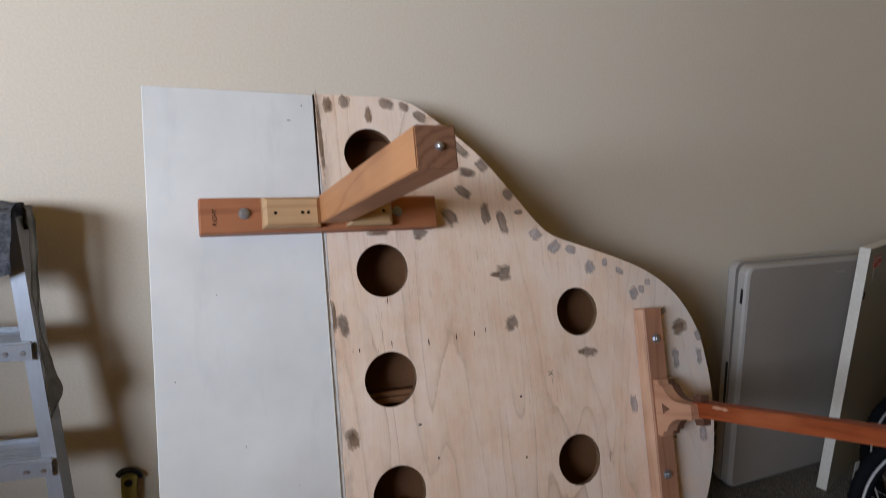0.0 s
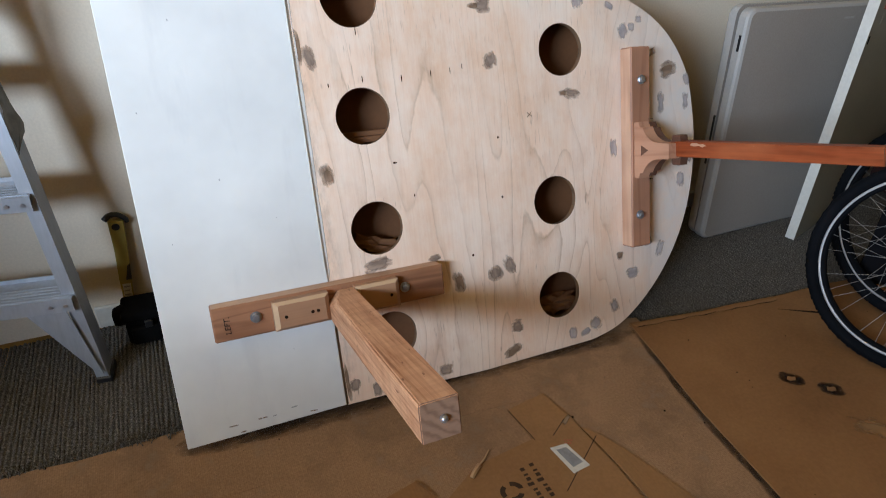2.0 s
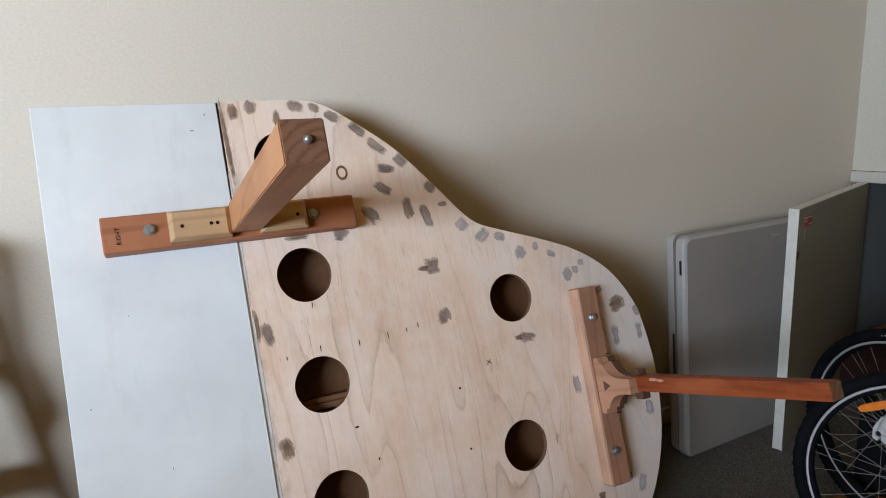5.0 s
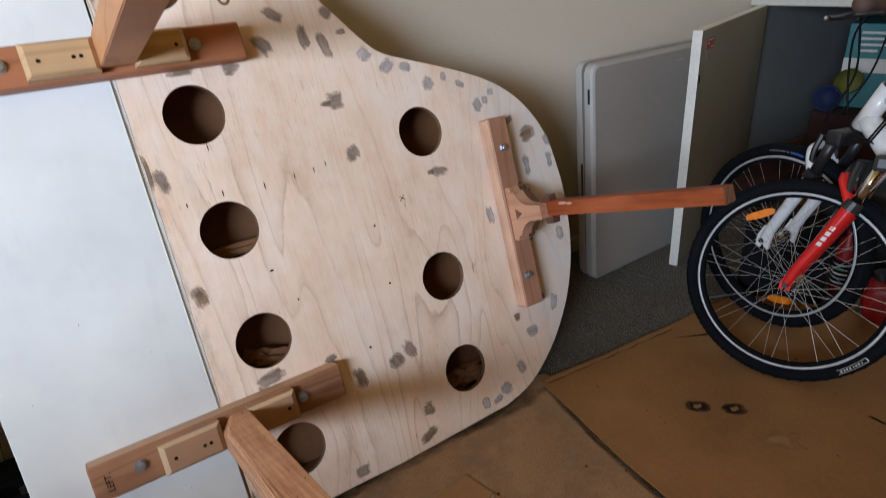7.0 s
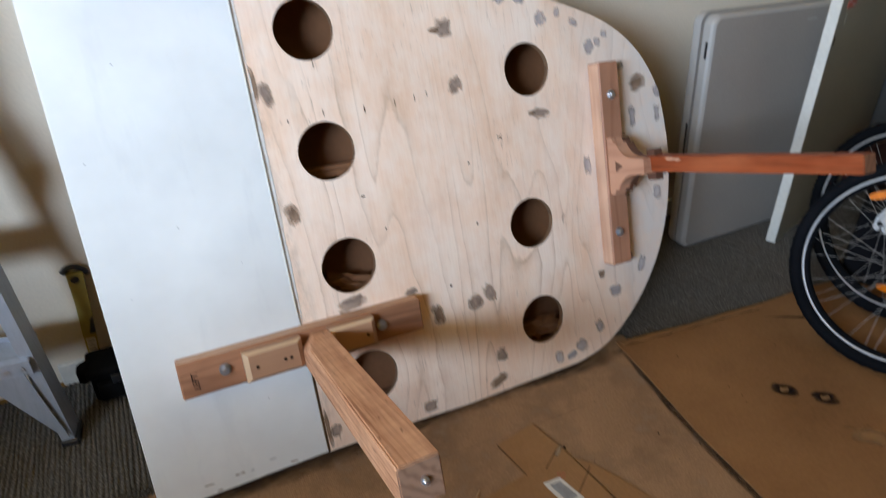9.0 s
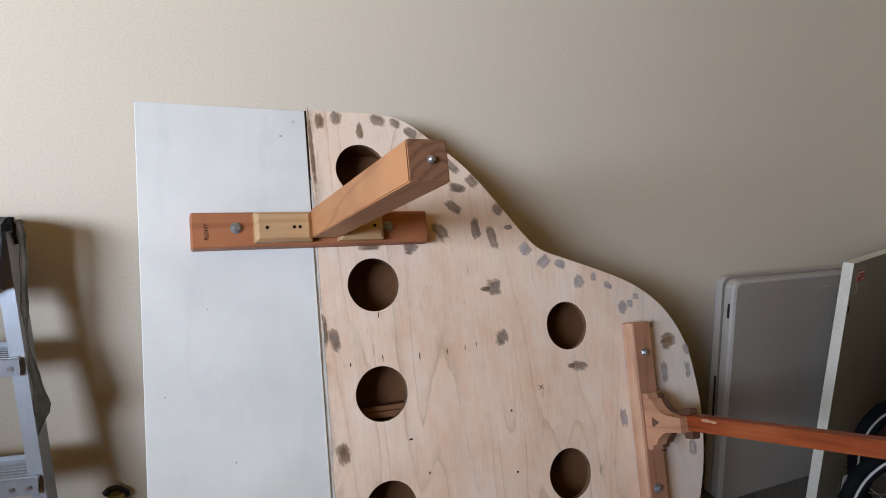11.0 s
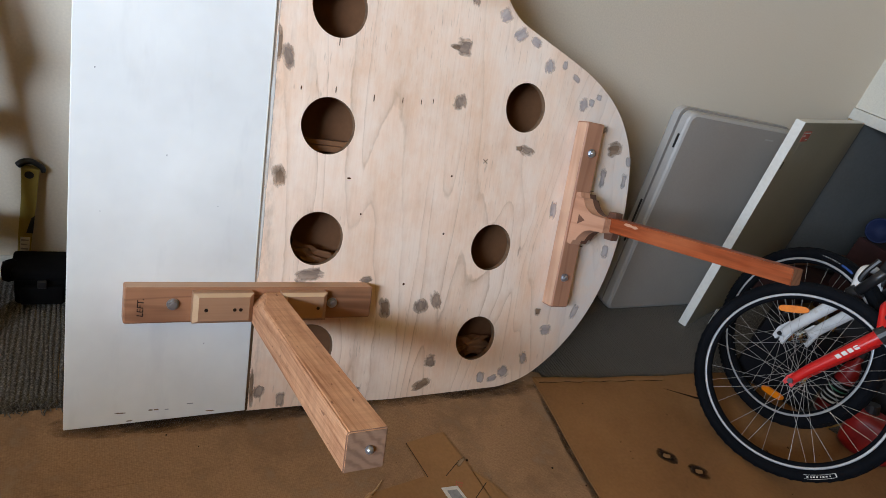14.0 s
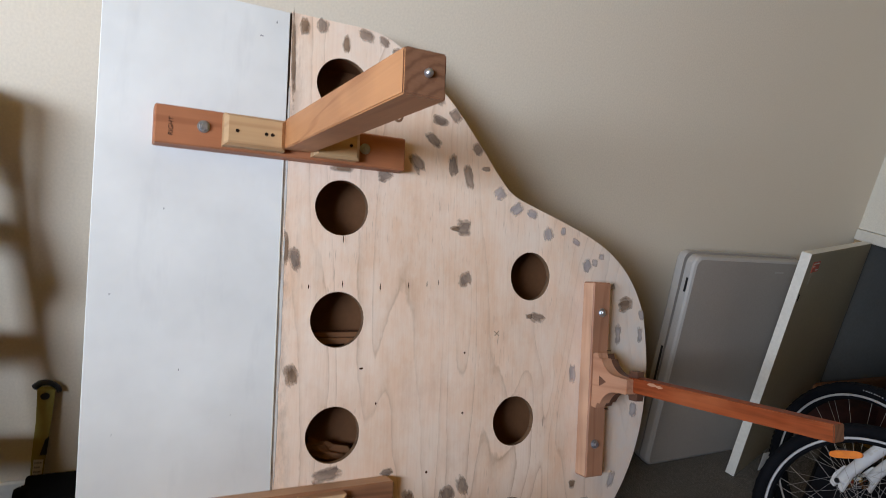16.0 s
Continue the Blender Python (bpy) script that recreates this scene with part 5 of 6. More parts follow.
solid("towel", drape(-0.95, -0.590, 0.385, 0.500, 1.003, 0.125, 0.09, 3, 0.009, 0.010), M_CLOTH, "dark grey patterned towel folded over the ladder top", "towel", smooth=True)
bm = bmesh.new()
strip = [(-0.582, 0.455, 0.955), (-0.576, 0.440, 1.004), (-0.566, 0.405, 1.000), (-0.562, 0.395, 0.940), (-0.566, 0.390, 0.830), (-0.562, 0.386, 0.745), (-0.548, 0.380, 0.650), (-0.550, 0.378, 0.615), (-0.556, 0.376, 0.575)]
path = smooth_path(strip, 5)
prev = None
for i, p in enumerate(path):
    u = i / (len(path) - 1)
    w = 0.0075 + 0.009 * math.exp(-((u - 0.80) / 0.09) ** 2) - 0.006 * math.exp(-((u - 0.58) / 0.05) ** 2) + 0.0012 * math.sin(i * 1.7)
    w *= 1.0 if u < 0.9 else max(0.15, (1 - u) / 0.1)
    row = [bm.verts.new(p + Vector((a * w + 0.006, b, 0))) for a, b in ((-1, 0.0), (-0.3, -0.010), (0.3, -0.002), (1, -0.009))]
    if prev:
        for k in range(3):
            bm.faces.new((prev[k], prev[k + 1], row[k + 1], row[k]))
    prev = row
bmesh.ops.solidify(bm, geom=bm.faces[:], thickness=0.003)
solid("canvas_strap", bm, M_STRAP, "crumpled grey-brown cloth strip hanging along the ladder", "strap", smooth=True)

# ---- tool and bag by the wall ----
saw = thing("pruning_saw", "yellow and black garden saw in its sheath leaning on the wall", "saw", pose(-0.448, 0.540, 0.045, -3, 3.5, 0))
part("sheath", slab([(-0.012, 0.0), (0.012, 0.0), (0.015, 0.10), (-0.014, 0.10)], -0.008, 0.006, place=up_right), M_YELLOW, saw, "yellow plastic sheath")
part("grip", slab([(-0.014, 0.10), (0.015, 0.10), (0.018, 0.19), (0.019, 0.27), (-0.017, 0.27), (-0.013, 0.19)], -0.011, 0.007, place=up_right), M_YELLOW, saw, "yellow moulded grip")
part("grip_inlay", slab([(0.002, 0.102), (0.016, 0.102), (0.017, 0.150), (0.010, 0.142)], -0.0135, -0.0112, place=up_right), M_BLKPLAST, saw, "black rubber inlay")
cap = bmesh.new()
tube([(-0.024, -0.002, 0.272), (-0.012, -0.002, 0.283), (0.006, -0.002, 0.284), (0.024, -0.002, 0.272), (0.027, -0.002, 0.262)], (0.008, 0.0055), 8, cap)
part("pommel", cap, M_BLKPLAST, saw, "curved black end", smooth=True)
part("pommel_ring", rod((0.0, -0.015, 0.256), (0.0, -0.011, 0.256), 0.0095, 0.008, 14), M_BLKPLAST, saw)
lb = part("label", box((-0.009, -0.0095, 0.02), (0.011, -0.0083, 0.088)), M_LABEL, saw, "pale printed label")
for k in range(5):
    part("print_bar", box((-0.007, -0.0101, 0.030 + 0.012 * k), (0.008 - 0.002 * (k % 2), -0.0097, 0.034 + 0.012 * k)), M_GREYPRINT, lb)


def lump(size, seed, wob=0.12, sub=3):
    bm = bmesh.new()
    bmesh.ops.create_icosphere(bm, subdivisions=sub, radius=1.0)
    for v in bm.verts:
        n = noise.noise(v.co * 1.7 + Vector((seed, 0, 0))) + 0.5 * noise.noise(v.co * 4.1 + Vector((0, seed, 0)))
        c = v.co.normalized()
        sq = max(abs(c.x), abs(c.y), abs(c.z)) ** -0.6
        v.co = Vector((c.x * size[0], c.y * size[1], max(-0.92, c.z) * size[2])) * sq * (1 + wob * n)
    return bm


bag = thing("camera_bag", "small black soft fabric bag on the carpet", "bag", pose(-0.405, 0.480, 0.0) @ Matrix.Diagonal((0.95, 0.90, 0.87, 1)))
part("body", box((-0.058, -0.05, 0.002), (0.07, 0.05, 0.098), 0.016, segs=3), M_BLACK, bag, smooth=True)
part("flap", box((-0.064, -0.056, 0.086), (0.074, 0.054, 0.116), 0.011, segs=3), M_BLACK, bag, "padded top flap", smooth=True)
part("pocket", box((-0.045, -0.064, 0.012), (0.05, -0.048, 0.07), 0.007, segs=2), M_BLACK, bag, smooth=True)
part("buckle", box((-0.008, -0.066, 0.068), (0.012, -0.056, 0.092), 0.002), M_BLKPLAST, bag, "black plastic buckle")
part("side_pouch", lump((0.020, 0.030, 0.028), 6.1, 0.10, 2), M_BLACK, bag, "soft side pouch", smooth=True, m=pose(-0.066, -0.012, 0.092))


# ---- bicycles ----
def make_wheel(parent, x, r, tyre_w, spoke_n, name, amber_turn, print_at=-146.5, blue=False):
    w = new(name)
    w.parent = parent
    w.matrix_basis = pose(x, 0, r)
    R = r - 0.0185
    prof = [(R + 0.0185 * math.cos(a), tyre_w * math.sin(a)) for a in (2 * math.pi * k / 14 for k in range(14))]
    bm = lathe(prof, 72, "Y", closed=True)
    part("tyre", bm, M_RUBBER, w, "black knobbly tyre", smooth=True)
    kn = bmesh.new()
    for k in range(110):
        a = 2 * math.pi * k / 110
        for off, rad in ((0.008 if k % 2 else -0.008, r - 0.0016), (0.0175, r - 0.0062), (-0.0175, r - 0.0062)):
            m = Matrix.Rotation(-a, 4, "Y") @ Matrix.Translation((rad, off * tyre_w / 0.026, 0)) @ Matrix.Diagonal((0.0015, 0.009, 0.009, 1))
            bmesh.ops.create_cube(kn, size=1.0, matrix=m)
    tagged(part("tread", kn, M_RUBBER, w, "rubber tread knobs"), kind="stuff")
    Rr = r - 0.041
    bm = lathe([(Rr + 0.008, -0.014), (Rr + 0.008, 0.014), (Rr - 0.006, 0.0145), (Rr - 0.009, 0.007), (Rr - 0.010, 0.0), (Rr - 0.009, -0.007), (Rr - 0.006, -0.0145)], 72, "Y", closed=True)
    part("rim", bm, M_RUBBER, w, "black alloy rim body", smooth=True)
    for side in (1, -1):
        part("brake_band", lathe([(Rr + 0.006, 0.0142 * side), (Rr + 0.006, 0.0158 * side), (Rr - 0.0005, 0.0162 * side), (Rr - 0.0005, 0.0142 * side)], 72, "Y", closed=True), M_RIM, w, "bright silver braking band", smooth=True)
    bm = lathe([(0.0, -0.052), (0.005, -0.052), (0.005, -0.036), (0.021, -0.034), (0.021, -0.030), (0.012, -0.026), (0.011, 0.026), (0.021, 0.030), (0.021, 0.034), (0.005, 0.036), (0.005, 0.052), (0.0, 0.052)], 18, "Y")
    part("hub", bm, M_CHROME, w, "steel hub", smooth=True)
    sp = {}
    for k in range(spoke_n):
        side = 1 if k % 2 else -1
        if side not in sp:
            lead = 0.42 if side > 0 else -0.42
            a = Vector((0.020 * math.cos(1.2 * (1 if lead > 0 else -1)), side * 0.031, 0.020 * math.sin(1.2 * (1 if lead > 0 else -1))))
            sp[side] = to_mesh(rod(a, (Rr - 0.006, 0, 0), 0.00055, 0.00055, 5), "spoke")
        part("spoke", sp[side], M_SPOKE, w, m=pose(0, 0, 0, 0, 360.0 * k / spoke_n + (6 if k % 4 > 1 else 0), 0))
    if amber_turn is not None:
        for a in (radians(amber_turn),):
            ref = slab([(0.038 * math.copysign(abs(math.cos(a)) ** 0.6, math.cos(a)), 0.0100 * math.copysign(abs(math.sin(a)) ** 0.7, math.sin(a))) for a in (2 * math.pi * k / 24 for k in range(24))], -0.006, 0.006, place=up_right)
            part("spoke_reflector", ref, M_AMBER, w, "amber spoke reflector", m=Matrix.Rotation(-a, 4, "Y") @ Matrix.Translation((0.196, 0.012, 0)) @ pose(0, 0, 0, 0, 85, 0))
    def arc(bm, r0, r1, a0, a1, n=1):
        for i in range(n):
            b0, b1 = radians(a0 + (a1 - a0) * i / n), radians(a0 + (a1 - a0) * (i + 1) / n)
            bm.faces.new([bm.verts.new((rr * math.cos(a), tyre_w * 1.015, rr * math.sin(a))) for rr, a in ((r0, b0), (r0, b1), (r1, b1), (r1, b0))])

    bm = bmesh.new()
    for k in range(8):
        arc(bm, R - 0.0020, R + 0.0018, print_at + 3.6 + 1.7 * k, print_at + 3.6 + 1.7 * k + (1.0 if k % 3 else 0.6))
    if not blue:
        arc(bm, R - 0.0058, R - 0.0050, print_at + 1, print_at + 18, 8)
        arc(bm, R + 0.0050, R + 0.0058, print_at + 1, print_at + 18, 8)
        arc(bm, R - 0.0050, R + 0.0050, print_at + 0.4, print_at + 1)
    part("sidewall_print", bm, M_GREYPRINT if blue else M_LABEL, w, "worn sidewall label bars")
    if blue:
        bm = bmesh.new()
        arc(bm, R - 0.003, R + 0.003, print_at + 18, print_at + 27, 5)
        part("sidewall_print", bm, M_BLUE_PRINT, w, "blue sidewall label")
    return w


def make_bike(m, r, tyre_w, fork_mat, frame_mat, label, amber, amber_back=40, steer=0):
    bike = thing("bicycle", label, "bicycle", m, group="bicycles by the side wall")
    make_wheel(bike, 0, r, tyre_w, 32, "front_wheel", amber, 72 if fork_mat is M_WHITEPAINT else -146.5, fork_mat is M_WHITEPAINT)
    make_wheel(bike, -1.0, r, tyre_w, 32, "rear_wheel", amber_back)
    ax = Vector((-0.44, 0, 1.0)).normalized()           # steering axis
    crown = Vector((-0.140, 0, r + 0.325))
    big_end = 1.0 if fork_mat is M_WHITEPAINT else 0.62
    fork = new("fork")
    fork.parent = bike
    for side in (1, -1):
        y = 0.058 * side
        drop = Vector((0.0, y, r))
        lo_end = Vector((crown.x + 0.038, y, crown.z - 0.090))
        mid = drop.lerp(lo_end, 0.2) + Vector((0.004, 0, 0))
        part("lower_leg", tube([drop, mid, mid.lerp(lo_end, 0.5), lo_end], (0.0145 if fork_mat is M_WHITEPAINT else 0.0118, 0.0192), 14), fork_mat, fork, "gloss painted suspension lower", smooth=True)
        part("collar", rod(lo_end - ax * 0.018, lo_end + ax * 0.006, 0.0235, 0.021, 14), M_BLKPLAST, fork, "black wiper seal")
        part("stanchion", rod(lo_end, Vector((crown.x, y, crown.z + 0.02)), 0.0145, 0.0145, 14), M_CHROME if fork_mat is M_REDPAINT else M_BLKPLAST, fork, "chrome stanchion" if fork_mat is M_REDPAINT else "black stanchion", smooth=True)
        part("dropout", slab([(px * big_end, pz * big_end) for px, pz in ((-0.018, -0.026), (-0.004, -0.021), (0.002, -0.007), (0.010, -0.027), (0.024, -0.022), (0.024, 0.008), (0.006, 0.046), (-0.026, 0.040))], y - 0.004, y + 0.004, place=lambda px, py, pz: Vector((px, pz, r + py))), fork_mat, fork)
        part("axle_nut", rod((0, y + 0.004 * side, r), (0, y + 0.018 * side, r), 0.0085, 0.0075, 6), M_BLKPLAST, fork)
        if side > 0:
            c = mid.lerp(lo_end, 0.52)
            d = (lo_end - mid).normalized()
            bm = bmesh.new()
            n = Vector((0, 1, 0))
            u = d.cross(n)
            for i in range(4):
                p = c + d * (-0.030 + 0.016 * i) + n * 0.0172
                q = [p + d * a + u * b for a, b in ((0.002, -0.005), (0.013, -0.005), (0.015, 0.006), (0.004, 0.006))]
                bm.faces.new([bm.verts.new(v) for v in q])
            part("decal", bm, M_LABEL, fork, "white decal bars on the fork")
    part("brace_arch", tube([(crown.x + 0.05, 0.055, crown.z - 0.09), (crown.x + 0.075, 0.035, crown.z - 0.04), (crown.x + 0.078, 0, crown.z - 0.028), (crown.x + 0.075, -0.035, crown.z - 0.04), (crown.x + 0.05, -0.055, crown.z - 0.09)], 0.012, 8), fork_mat, fork, smooth=True)
    part("crown", box((crown.x - 0.022, -0.075, crown.z - 0.005), (crown.x + 0.022, 0.075, crown.z + 0.035), 0.010, segs=2), M_BLKPLAST, fork, "black fork crown")
    for side in (1, -1):
        arm = tube([(crown.x + 0.055, 0.045 * side, crown.z - 0.10), (crown.x + 0.058, 0.05 * side, crown.z - 0.04), (crown.x + 0.05, 0.042 * side, crown.z + 0.012)], 0.008, 8)
        part("brake_arm", arm, M_BLKPLAST, fork, "black rim-brake arm")
    h0, h1 = crown + ax * 0.045, crown + ax * 0.165
    frame_ = new("frame")
    frame_.parent = bike
    part("head_tube", rod(h0, h1, 0.024, 0.024, 18), frame_mat, frame_, smooth=True)
    bb, seat = Vector((-0.60, 0, 0.27)), Vector((-0.76, 0, 0.66))
    part("down_tube", tube([h0 + ax * 0.03, h0.lerp(bb, 0.5) + Vector((0, 0, 0.01)), bb], 0.027, 16), frame_mat, frame_, smooth=True)
    part("top_tube", tube([h1 - ax * 0.025, h1.lerp(seat, 0.5) - Vector((0, 0, 0.02)), seat - Vector((0, 0, 0.06))], 0.020, 14), frame_mat, frame_, smooth=True)
    part("seat_tube", rod(bb, seat, 0.018, 0.018, 14), frame_mat, frame_, smooth=True)
    for side in (1, -1):
        part("chain_stay", rod(bb + Vector((0, 0.025 * side, 0)), (-1.0, 0.06 * side, r), 0.011, 0.008, 10), frame_mat, frame_, smooth=True)
        part("seat_stay", rod(seat + Vector((0.03, 0.018 * side, -0.08)), (-1.0, 0.06 * side, r), 0.009, 0.007, 10), frame_mat, frame_, smooth=True)
    part("seat_post", rod(seat, seat + Vector((-0.035, 0, 0.12)), 0.0135, 0.0135, 12), M_CHROME, frame_, smooth=True)
    part("saddle", lump((0.125, 0.055, 0.03), 9.2, 0.05), M_BLACK, frame_, "black saddle", smooth=True, m=pose(seat.x - 0.03, 0, seat.z + 0.145))
    part("chainring", lathe([(0.06, -0.002), (0.085, -0.002), (0.085, 0.002), (0.06, 0.002)], 32, "Y", closed=True), M_BLKPLAST, frame_, m=pose(bb.x, -0.045, bb.z))
    part("crank", rod(bb + Vector((0, -0.055, 0)), bb + Vector((0.10, -0.06, -0.11)), 0.010, 0.008, 8), M_BLKPLAST, frame_)
    bars = new("handlebar")
    bars.parent = bike
    st_top = h1 + ax * 0.10
    grip_c = st_top + Vector((0.055, 0, 0.075))
    bars.matrix_basis = Matrix.Translation(st_top) @ Matrix.Rotation(radians(steer), 4, "Z") @ Matrix.Translation(-st_top)
    part("stem", tube([h1, st_top, grip_c], 0.0165, 12), M_BLKPLAST, bars, smooth=True)
    part("bar", tube([(grip_c.x - 0.05, 0.29, grip_c.z + 0.035), (grip_c.x - 0.03, 0.16, grip_c.z + 0.03), (grip_c.x, 0.06, grip_c.z), (grip_c.x, -0.06, grip_c.z), (grip_c.x - 0.03, -0.16, grip_c.z + 0.03), (grip_c.x - 0.05, -0.29, grip_c.z + 0.035)], 0.0125, 12), M_BLKPLAST, bars, "black handlebar", smooth=True)
    for side in (1, -1):
        gr = lathe([(0.0, 0.0), (0.017, 0.0), (0.0175, 0.012), (0.0155, 0.02), (0.017, 0.045), (0.0155, 0.07), (0.017, 0.095), (0.0175, 0.12), (0.0, 0.125)], 14, "Y")
        part("grip", gr, M_GRIP, bars, "brown ribbed rubber grip", smooth=True, m=Matrix.Translation((grip_c.x - 0.047, side * 0.185, grip_c.z + 0.034)) @ Matrix.Diagonal((1, side, 1, 1)))
        lv = tube([(grip_c.x - 0.03, side * 0.15, grip_c.z + 0.015), (grip_c.x + 0.03, side * 0.17, grip_c.z + 0.005), (grip_c.x + 0.035, side * 0.22, grip_c.z + 0.0), (grip_c.x + 0.025, side * 0.285, grip_c.z + 0.002)], (0.008, 0.005), 8)
        part("brake_lever", lv, M_BLKPLAST, bars, "black brake lever", smooth=True)
        bmx = bmesh.new()
        bmesh.ops.create_uvsphere(bmx, u_segments=10, v_segments=6, radius=0.0048)
        part("lever_tip", bmx, M_ZINC, bars, "round lever end", m=pose(grip_c.x + 0.025, side * 0.288, grip_c.z + 0.002))
        cab = tube([(grip_c.x + 0.0, side * 0.145, grip_c.z + 0.02), (grip_c.x + 0.050, side * 0.09, grip_c.z + 0.0), (grip_c.x + 0.055, side * 0.04, grip_c.z - 0.14), (crown.x + 0.055, side * 0.03, crown.z + 0.05)], 0.0026, 6)
        part("cable", cab, M_CABLE, bars, "black brake cable", smooth=True)
    cab = tube([(grip_c.x, 0.13, grip_c.z + 0.02), (grip_c.x + 0.065, 0.07, grip_c.z - 0.06), (grip_c.x + 0.045, 0.03, grip_c.z - 0.26), (h0.x - 0.06, 0.02, h0.z - 0.03)], 0.0026, 6)
    part("cable", cab, M_CABLE, bars, "black gear cable", smooth=True)
    return bike


bike_m = Matrix.Translation((1.340, -0.377, 0.0105)) @ pose(0, 0, 0, 0, 0, 103.4) @ pose(0, 0, 0, 14.4, 0, 0)
make_bike(bike_m, 0.2758, 0.026, M_REDPAINT, M_REDPAINT, "red bicycle with suspension fork and amber reflectors, on cardboard", 56.5, None)
bike_m2 = Matrix.Translation((1.603, -0.203, 0.0105)) @ pose(0, 0, 0, 0, 0, 80.1) @ pose(0, 0, 0, 3.5, 0, 0)
make_bike(bike_m2, 0.2836, 0.026, M_WHITEPAINT, M_WHITEPAINT, "white mountain bicycle with a white suspension fork, behind the red one", -108, None, 6)

# ---- clutter in and by the recess ----
carton = thing("carton", "teal printed carton with white lettering bars, standing in the recess", "carton", pose(2.98, 0.105, 0.40, 0, 0, 12))
part("carton_body", box((-0.02, -0.16, 0.0), (0.30, 0.16, 0.36), 0.002), M_TEAL, carton)
part("white_band", box((-0.0212, -0.161, 0.155), (-0.0204, 0.161, 0.215)), M_LABEL, carton, "white printed band")
for k, l in enumerate((0.12, 0.10, 0.11, 0.07)):
    part("print_bar", box((-0.0214, 0.11 - l, 0.243 + 0.025 * (3 - k)), (-0.0204, 0.11, 0.253 + 0.025 * (3 - k))), M_LABEL, carton)
solid("storage_crate", box((2.80, -0.3, -0.004), (3.4, 0.30, 0.395), 0.006), M_MAROON, "dark maroon storage carton in the dark recess", "carton")
pot = thing("plastic_tub", "blue plastic tub lying on its side", "tub", pose(2.770, 0.215, 0.465, 0, -78, 10) @ Matrix.Scale(0.85, 4))
part("tub", lathe([(0.0, 0.0), (0.05, 0.0), (0.062, 0.07), (0.066, 0.07), (0.066, 0.076), (0.058, 0.076), (0.046, 0.006), (0.0, 0.006)], 28), M_BLUE, pot, smooth=True)
lid = thing("flying_disc", "lime yellow plastic flying disc tilted behind the tub", "disc toy", pose(2.768, 0.155, 0.545, 0, -62, 0) @ Matrix.Scale(0.85, 4))
part("disc", lathe([(0.0, 0.004), (0.058, 0.004), (0.060, -0.004), (0.064, -0.004), (0.064, 0.008), (0.0, 0.010)], 28), M_LIME, lid, smooth=True)
solid("folded_blanket", lump((0.30, 0.10, 0.075), 1.3, 0.15), M_MAROON, "dark maroon folded blanket on the recess floor", "blanket", smooth=True, m=pose(2.72, 0.375, 0.07))
solid("timber_offcut", box((2.50, 0.425, 0.145), (3.45, 0.455, 0.195), 0.004), M_HARD, "dark timber length lying along the recess", "timber")
can = thing("fuel_can", "red plastic fuel can with a black cap, behind the bicycles", "can", pose(1.87, -0.47, 0.0105, 0, 0, 20))
part("can_body", lump((0.06, 0.085, 0.075), 4.4, 0.02), M_CANRED, can, smooth=True, m=pose(0, 0, 0.069))
part("can_cap", rod((0, 0.04, 0.135), (0, 0.05, 0.165), 0.022, 0.02, 14), M_BLKPLAST, can)
bottle = thing("spray_bottle", "red plastic bottle with a printed label, on the cardboard", "bottle", pose(1.93, -0.29, 0.0105) @ Matrix.Diagonal((0.8, 0.8, 1.0, 1)))
part("bottle_body", lathe([(0.0, 0.0), (0.035, 0.0), (0.038, 0.01), (0.038, 0.17), (0.03, 0.20), (0.014, 0.215), (0.014, 0.24), (0.0, 0.24)], 20), M_CANRED, bottle, smooth=True)
tag = part("label", lathe([(0.0386, 0.045), (0.0386, 0.135)], 20), M_INK, bottle, "dark printed wrap label")
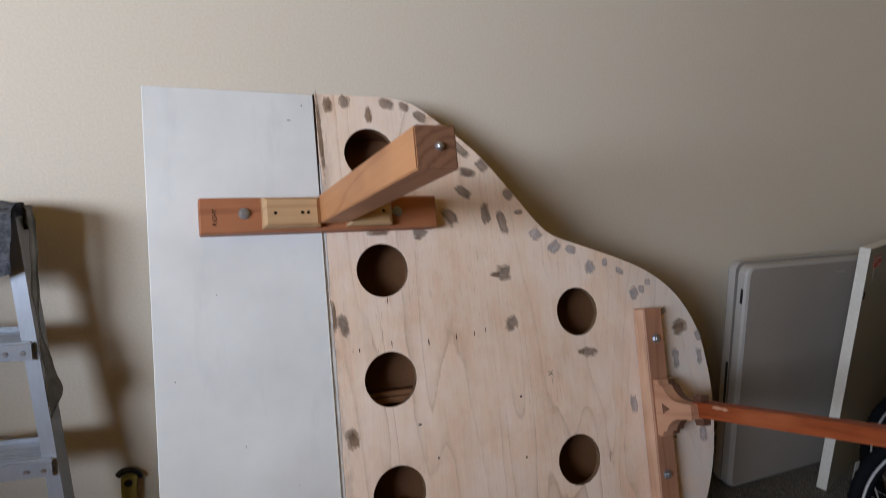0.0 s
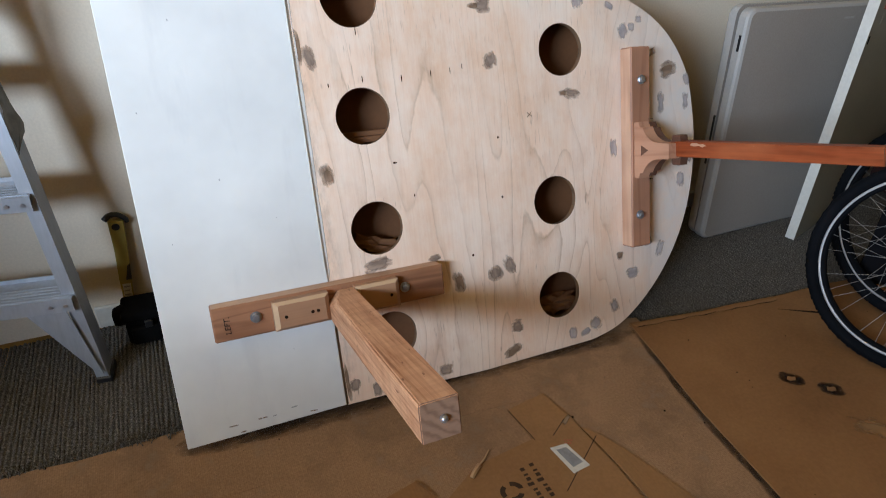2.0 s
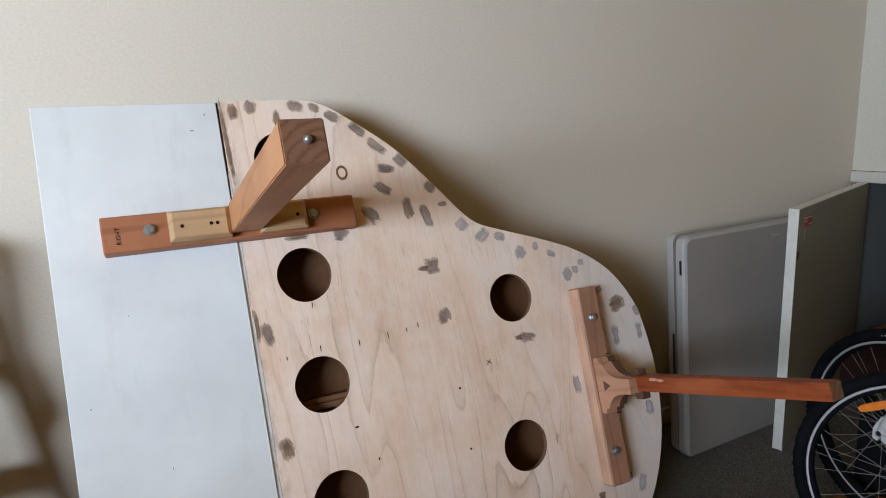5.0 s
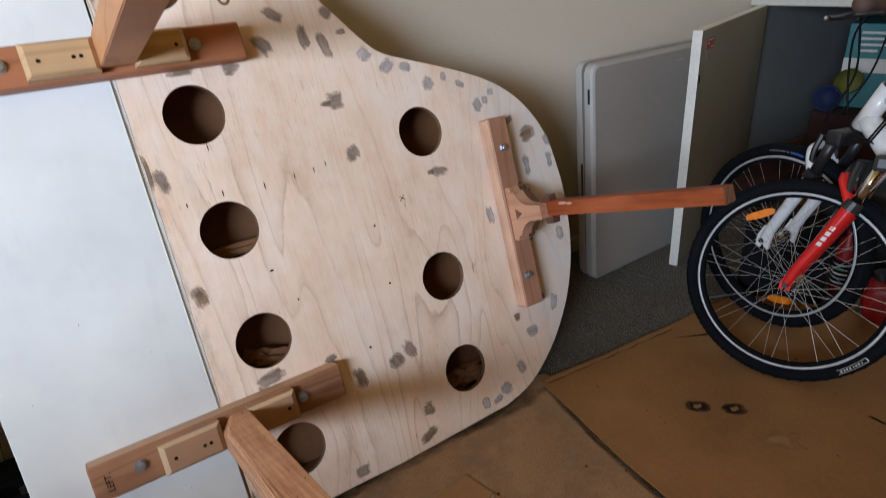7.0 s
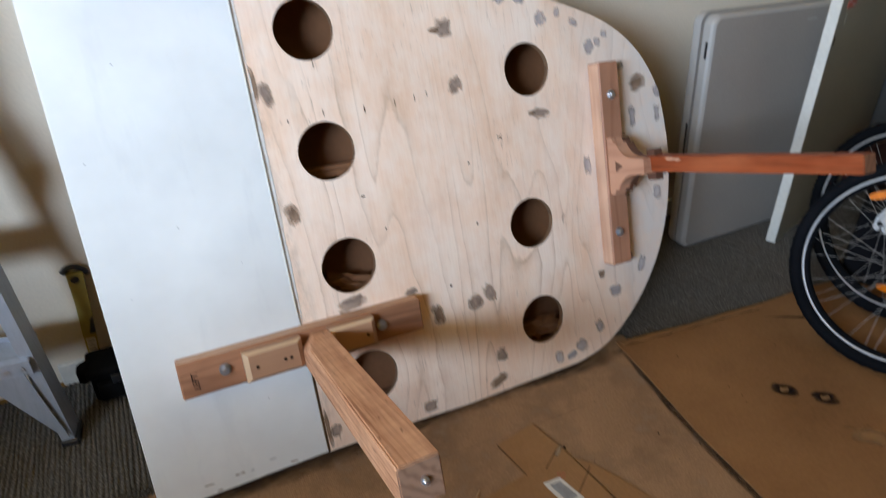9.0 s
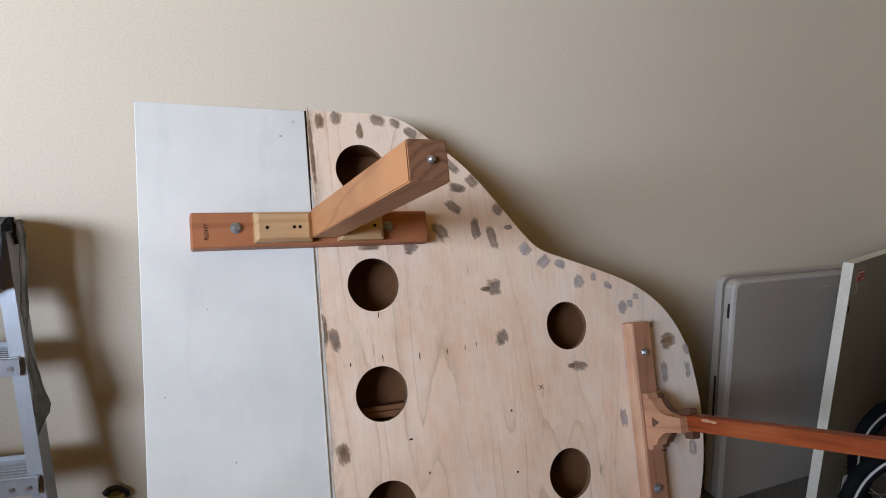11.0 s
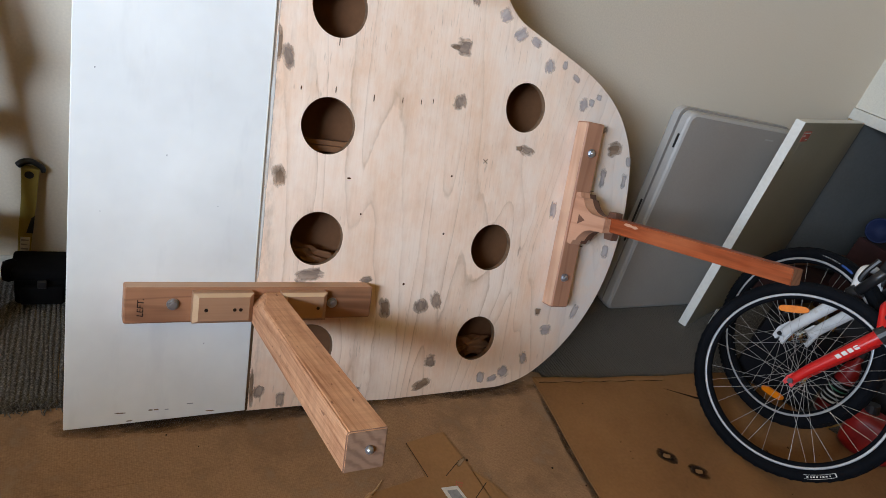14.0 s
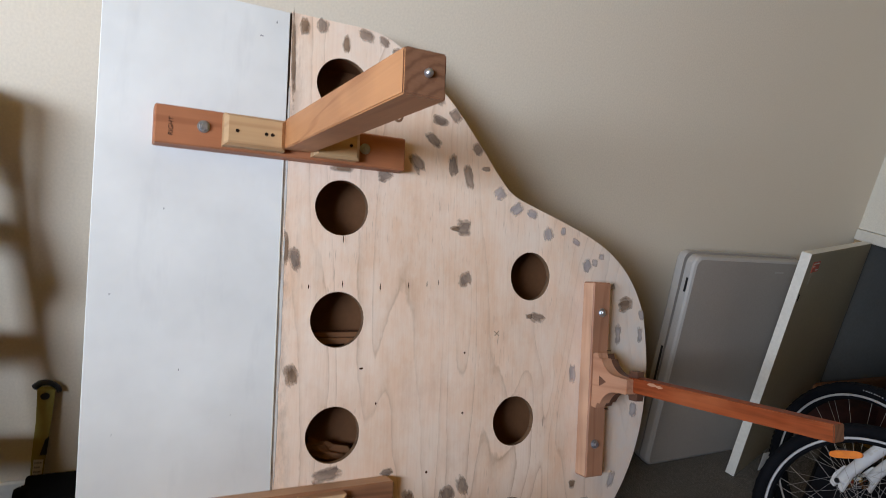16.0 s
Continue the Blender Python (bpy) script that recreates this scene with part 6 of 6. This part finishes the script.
for k, mat in enumerate((M_LABEL, M_GREYPRINT, M_LABEL, M_GREEN_PRINT, M_GREYPRINT)):
    part("print_bar", lathe([(0.0389, 0.052 + 0.016 * k), (0.0389, 0.058 + 0.016 * k)], 20), mat, tag)
part("bottle_cap", rod((0, 0, 0.238), (0, 0, 0.262), 0.017, 0.015, 14), M_BLKPLAST, bottle)

# crumbs of dirt on the floor
bm = bmesh.new()
rng = random.Random(11)
for i in range(110):
    x, y = (rng.uniform(-0.7, 1.9), rng.uniform(-0.9, 0.3))
    on = 0.0112 if x > 0.76 else 0.0062
    if x > 0.8 and y > -0.05:
        on = 0.0005
    r_ = rng.uniform(0.0006, 0.0019) if i % 9 else 0.0028
    bmesh.ops.create_icosphere(bm, subdivisions=1, radius=r_, matrix=Matrix.Translation((x, y, on + r_ * 0.4)) @ Matrix.Diagonal((1, rng.uniform(0.6, 1.6), 0.7, 1)))
solid("floor_crumbs", bm, M_HOLE, "dark crumbs and sawdust scattered on the floor", "crumbs", "stuff")

crate = thing("storage_bin", "black plastic storage bin on the floor behind the bicycles", "storage bin", pose(2.12, -0.62, 0.0105, 0, 0, 6))
for lo, hi in (((0, 0, 0), (0.36, 0.50, 0.012)), ((0, 0, 0.012), (0.012, 0.50, 0.30)), ((0.348, 0, 0.012), (0.36, 0.50, 0.30)), ((0.012, 0, 0.012), (0.348, 0.012, 0.30)), ((0.012, 0.488, 0.012), (0.348, 0.50, 0.30))):
    part("bin_wall", box(lo, hi, 0.003), M_BLKPLAST, crate)
part("bin_lip", box((-0.012, -0.012, 0.30), (0.372, 0.512, 0.318), 0.004), M_BLKPLAST, crate, "black plastic lid")
pack = thing("tool_case", "blue-black tool case standing behind the bicycles", "case", pose(1.815, -0.29, 0.0112, 0, 0, 26.6))
part("case_shell", box((0, 0, -0.002), (0.20, 0.255, 0.24), 0.012, segs=2), M_NAVY, pack)
part("case_handle", tube([(0.10, 0.09, 0.235), (0.10, 0.10, 0.268), (0.10, 0.20, 0.268), (0.10, 0.21, 0.235)], 0.008, 8), M_BLKPLAST, pack, "black carrying handle")
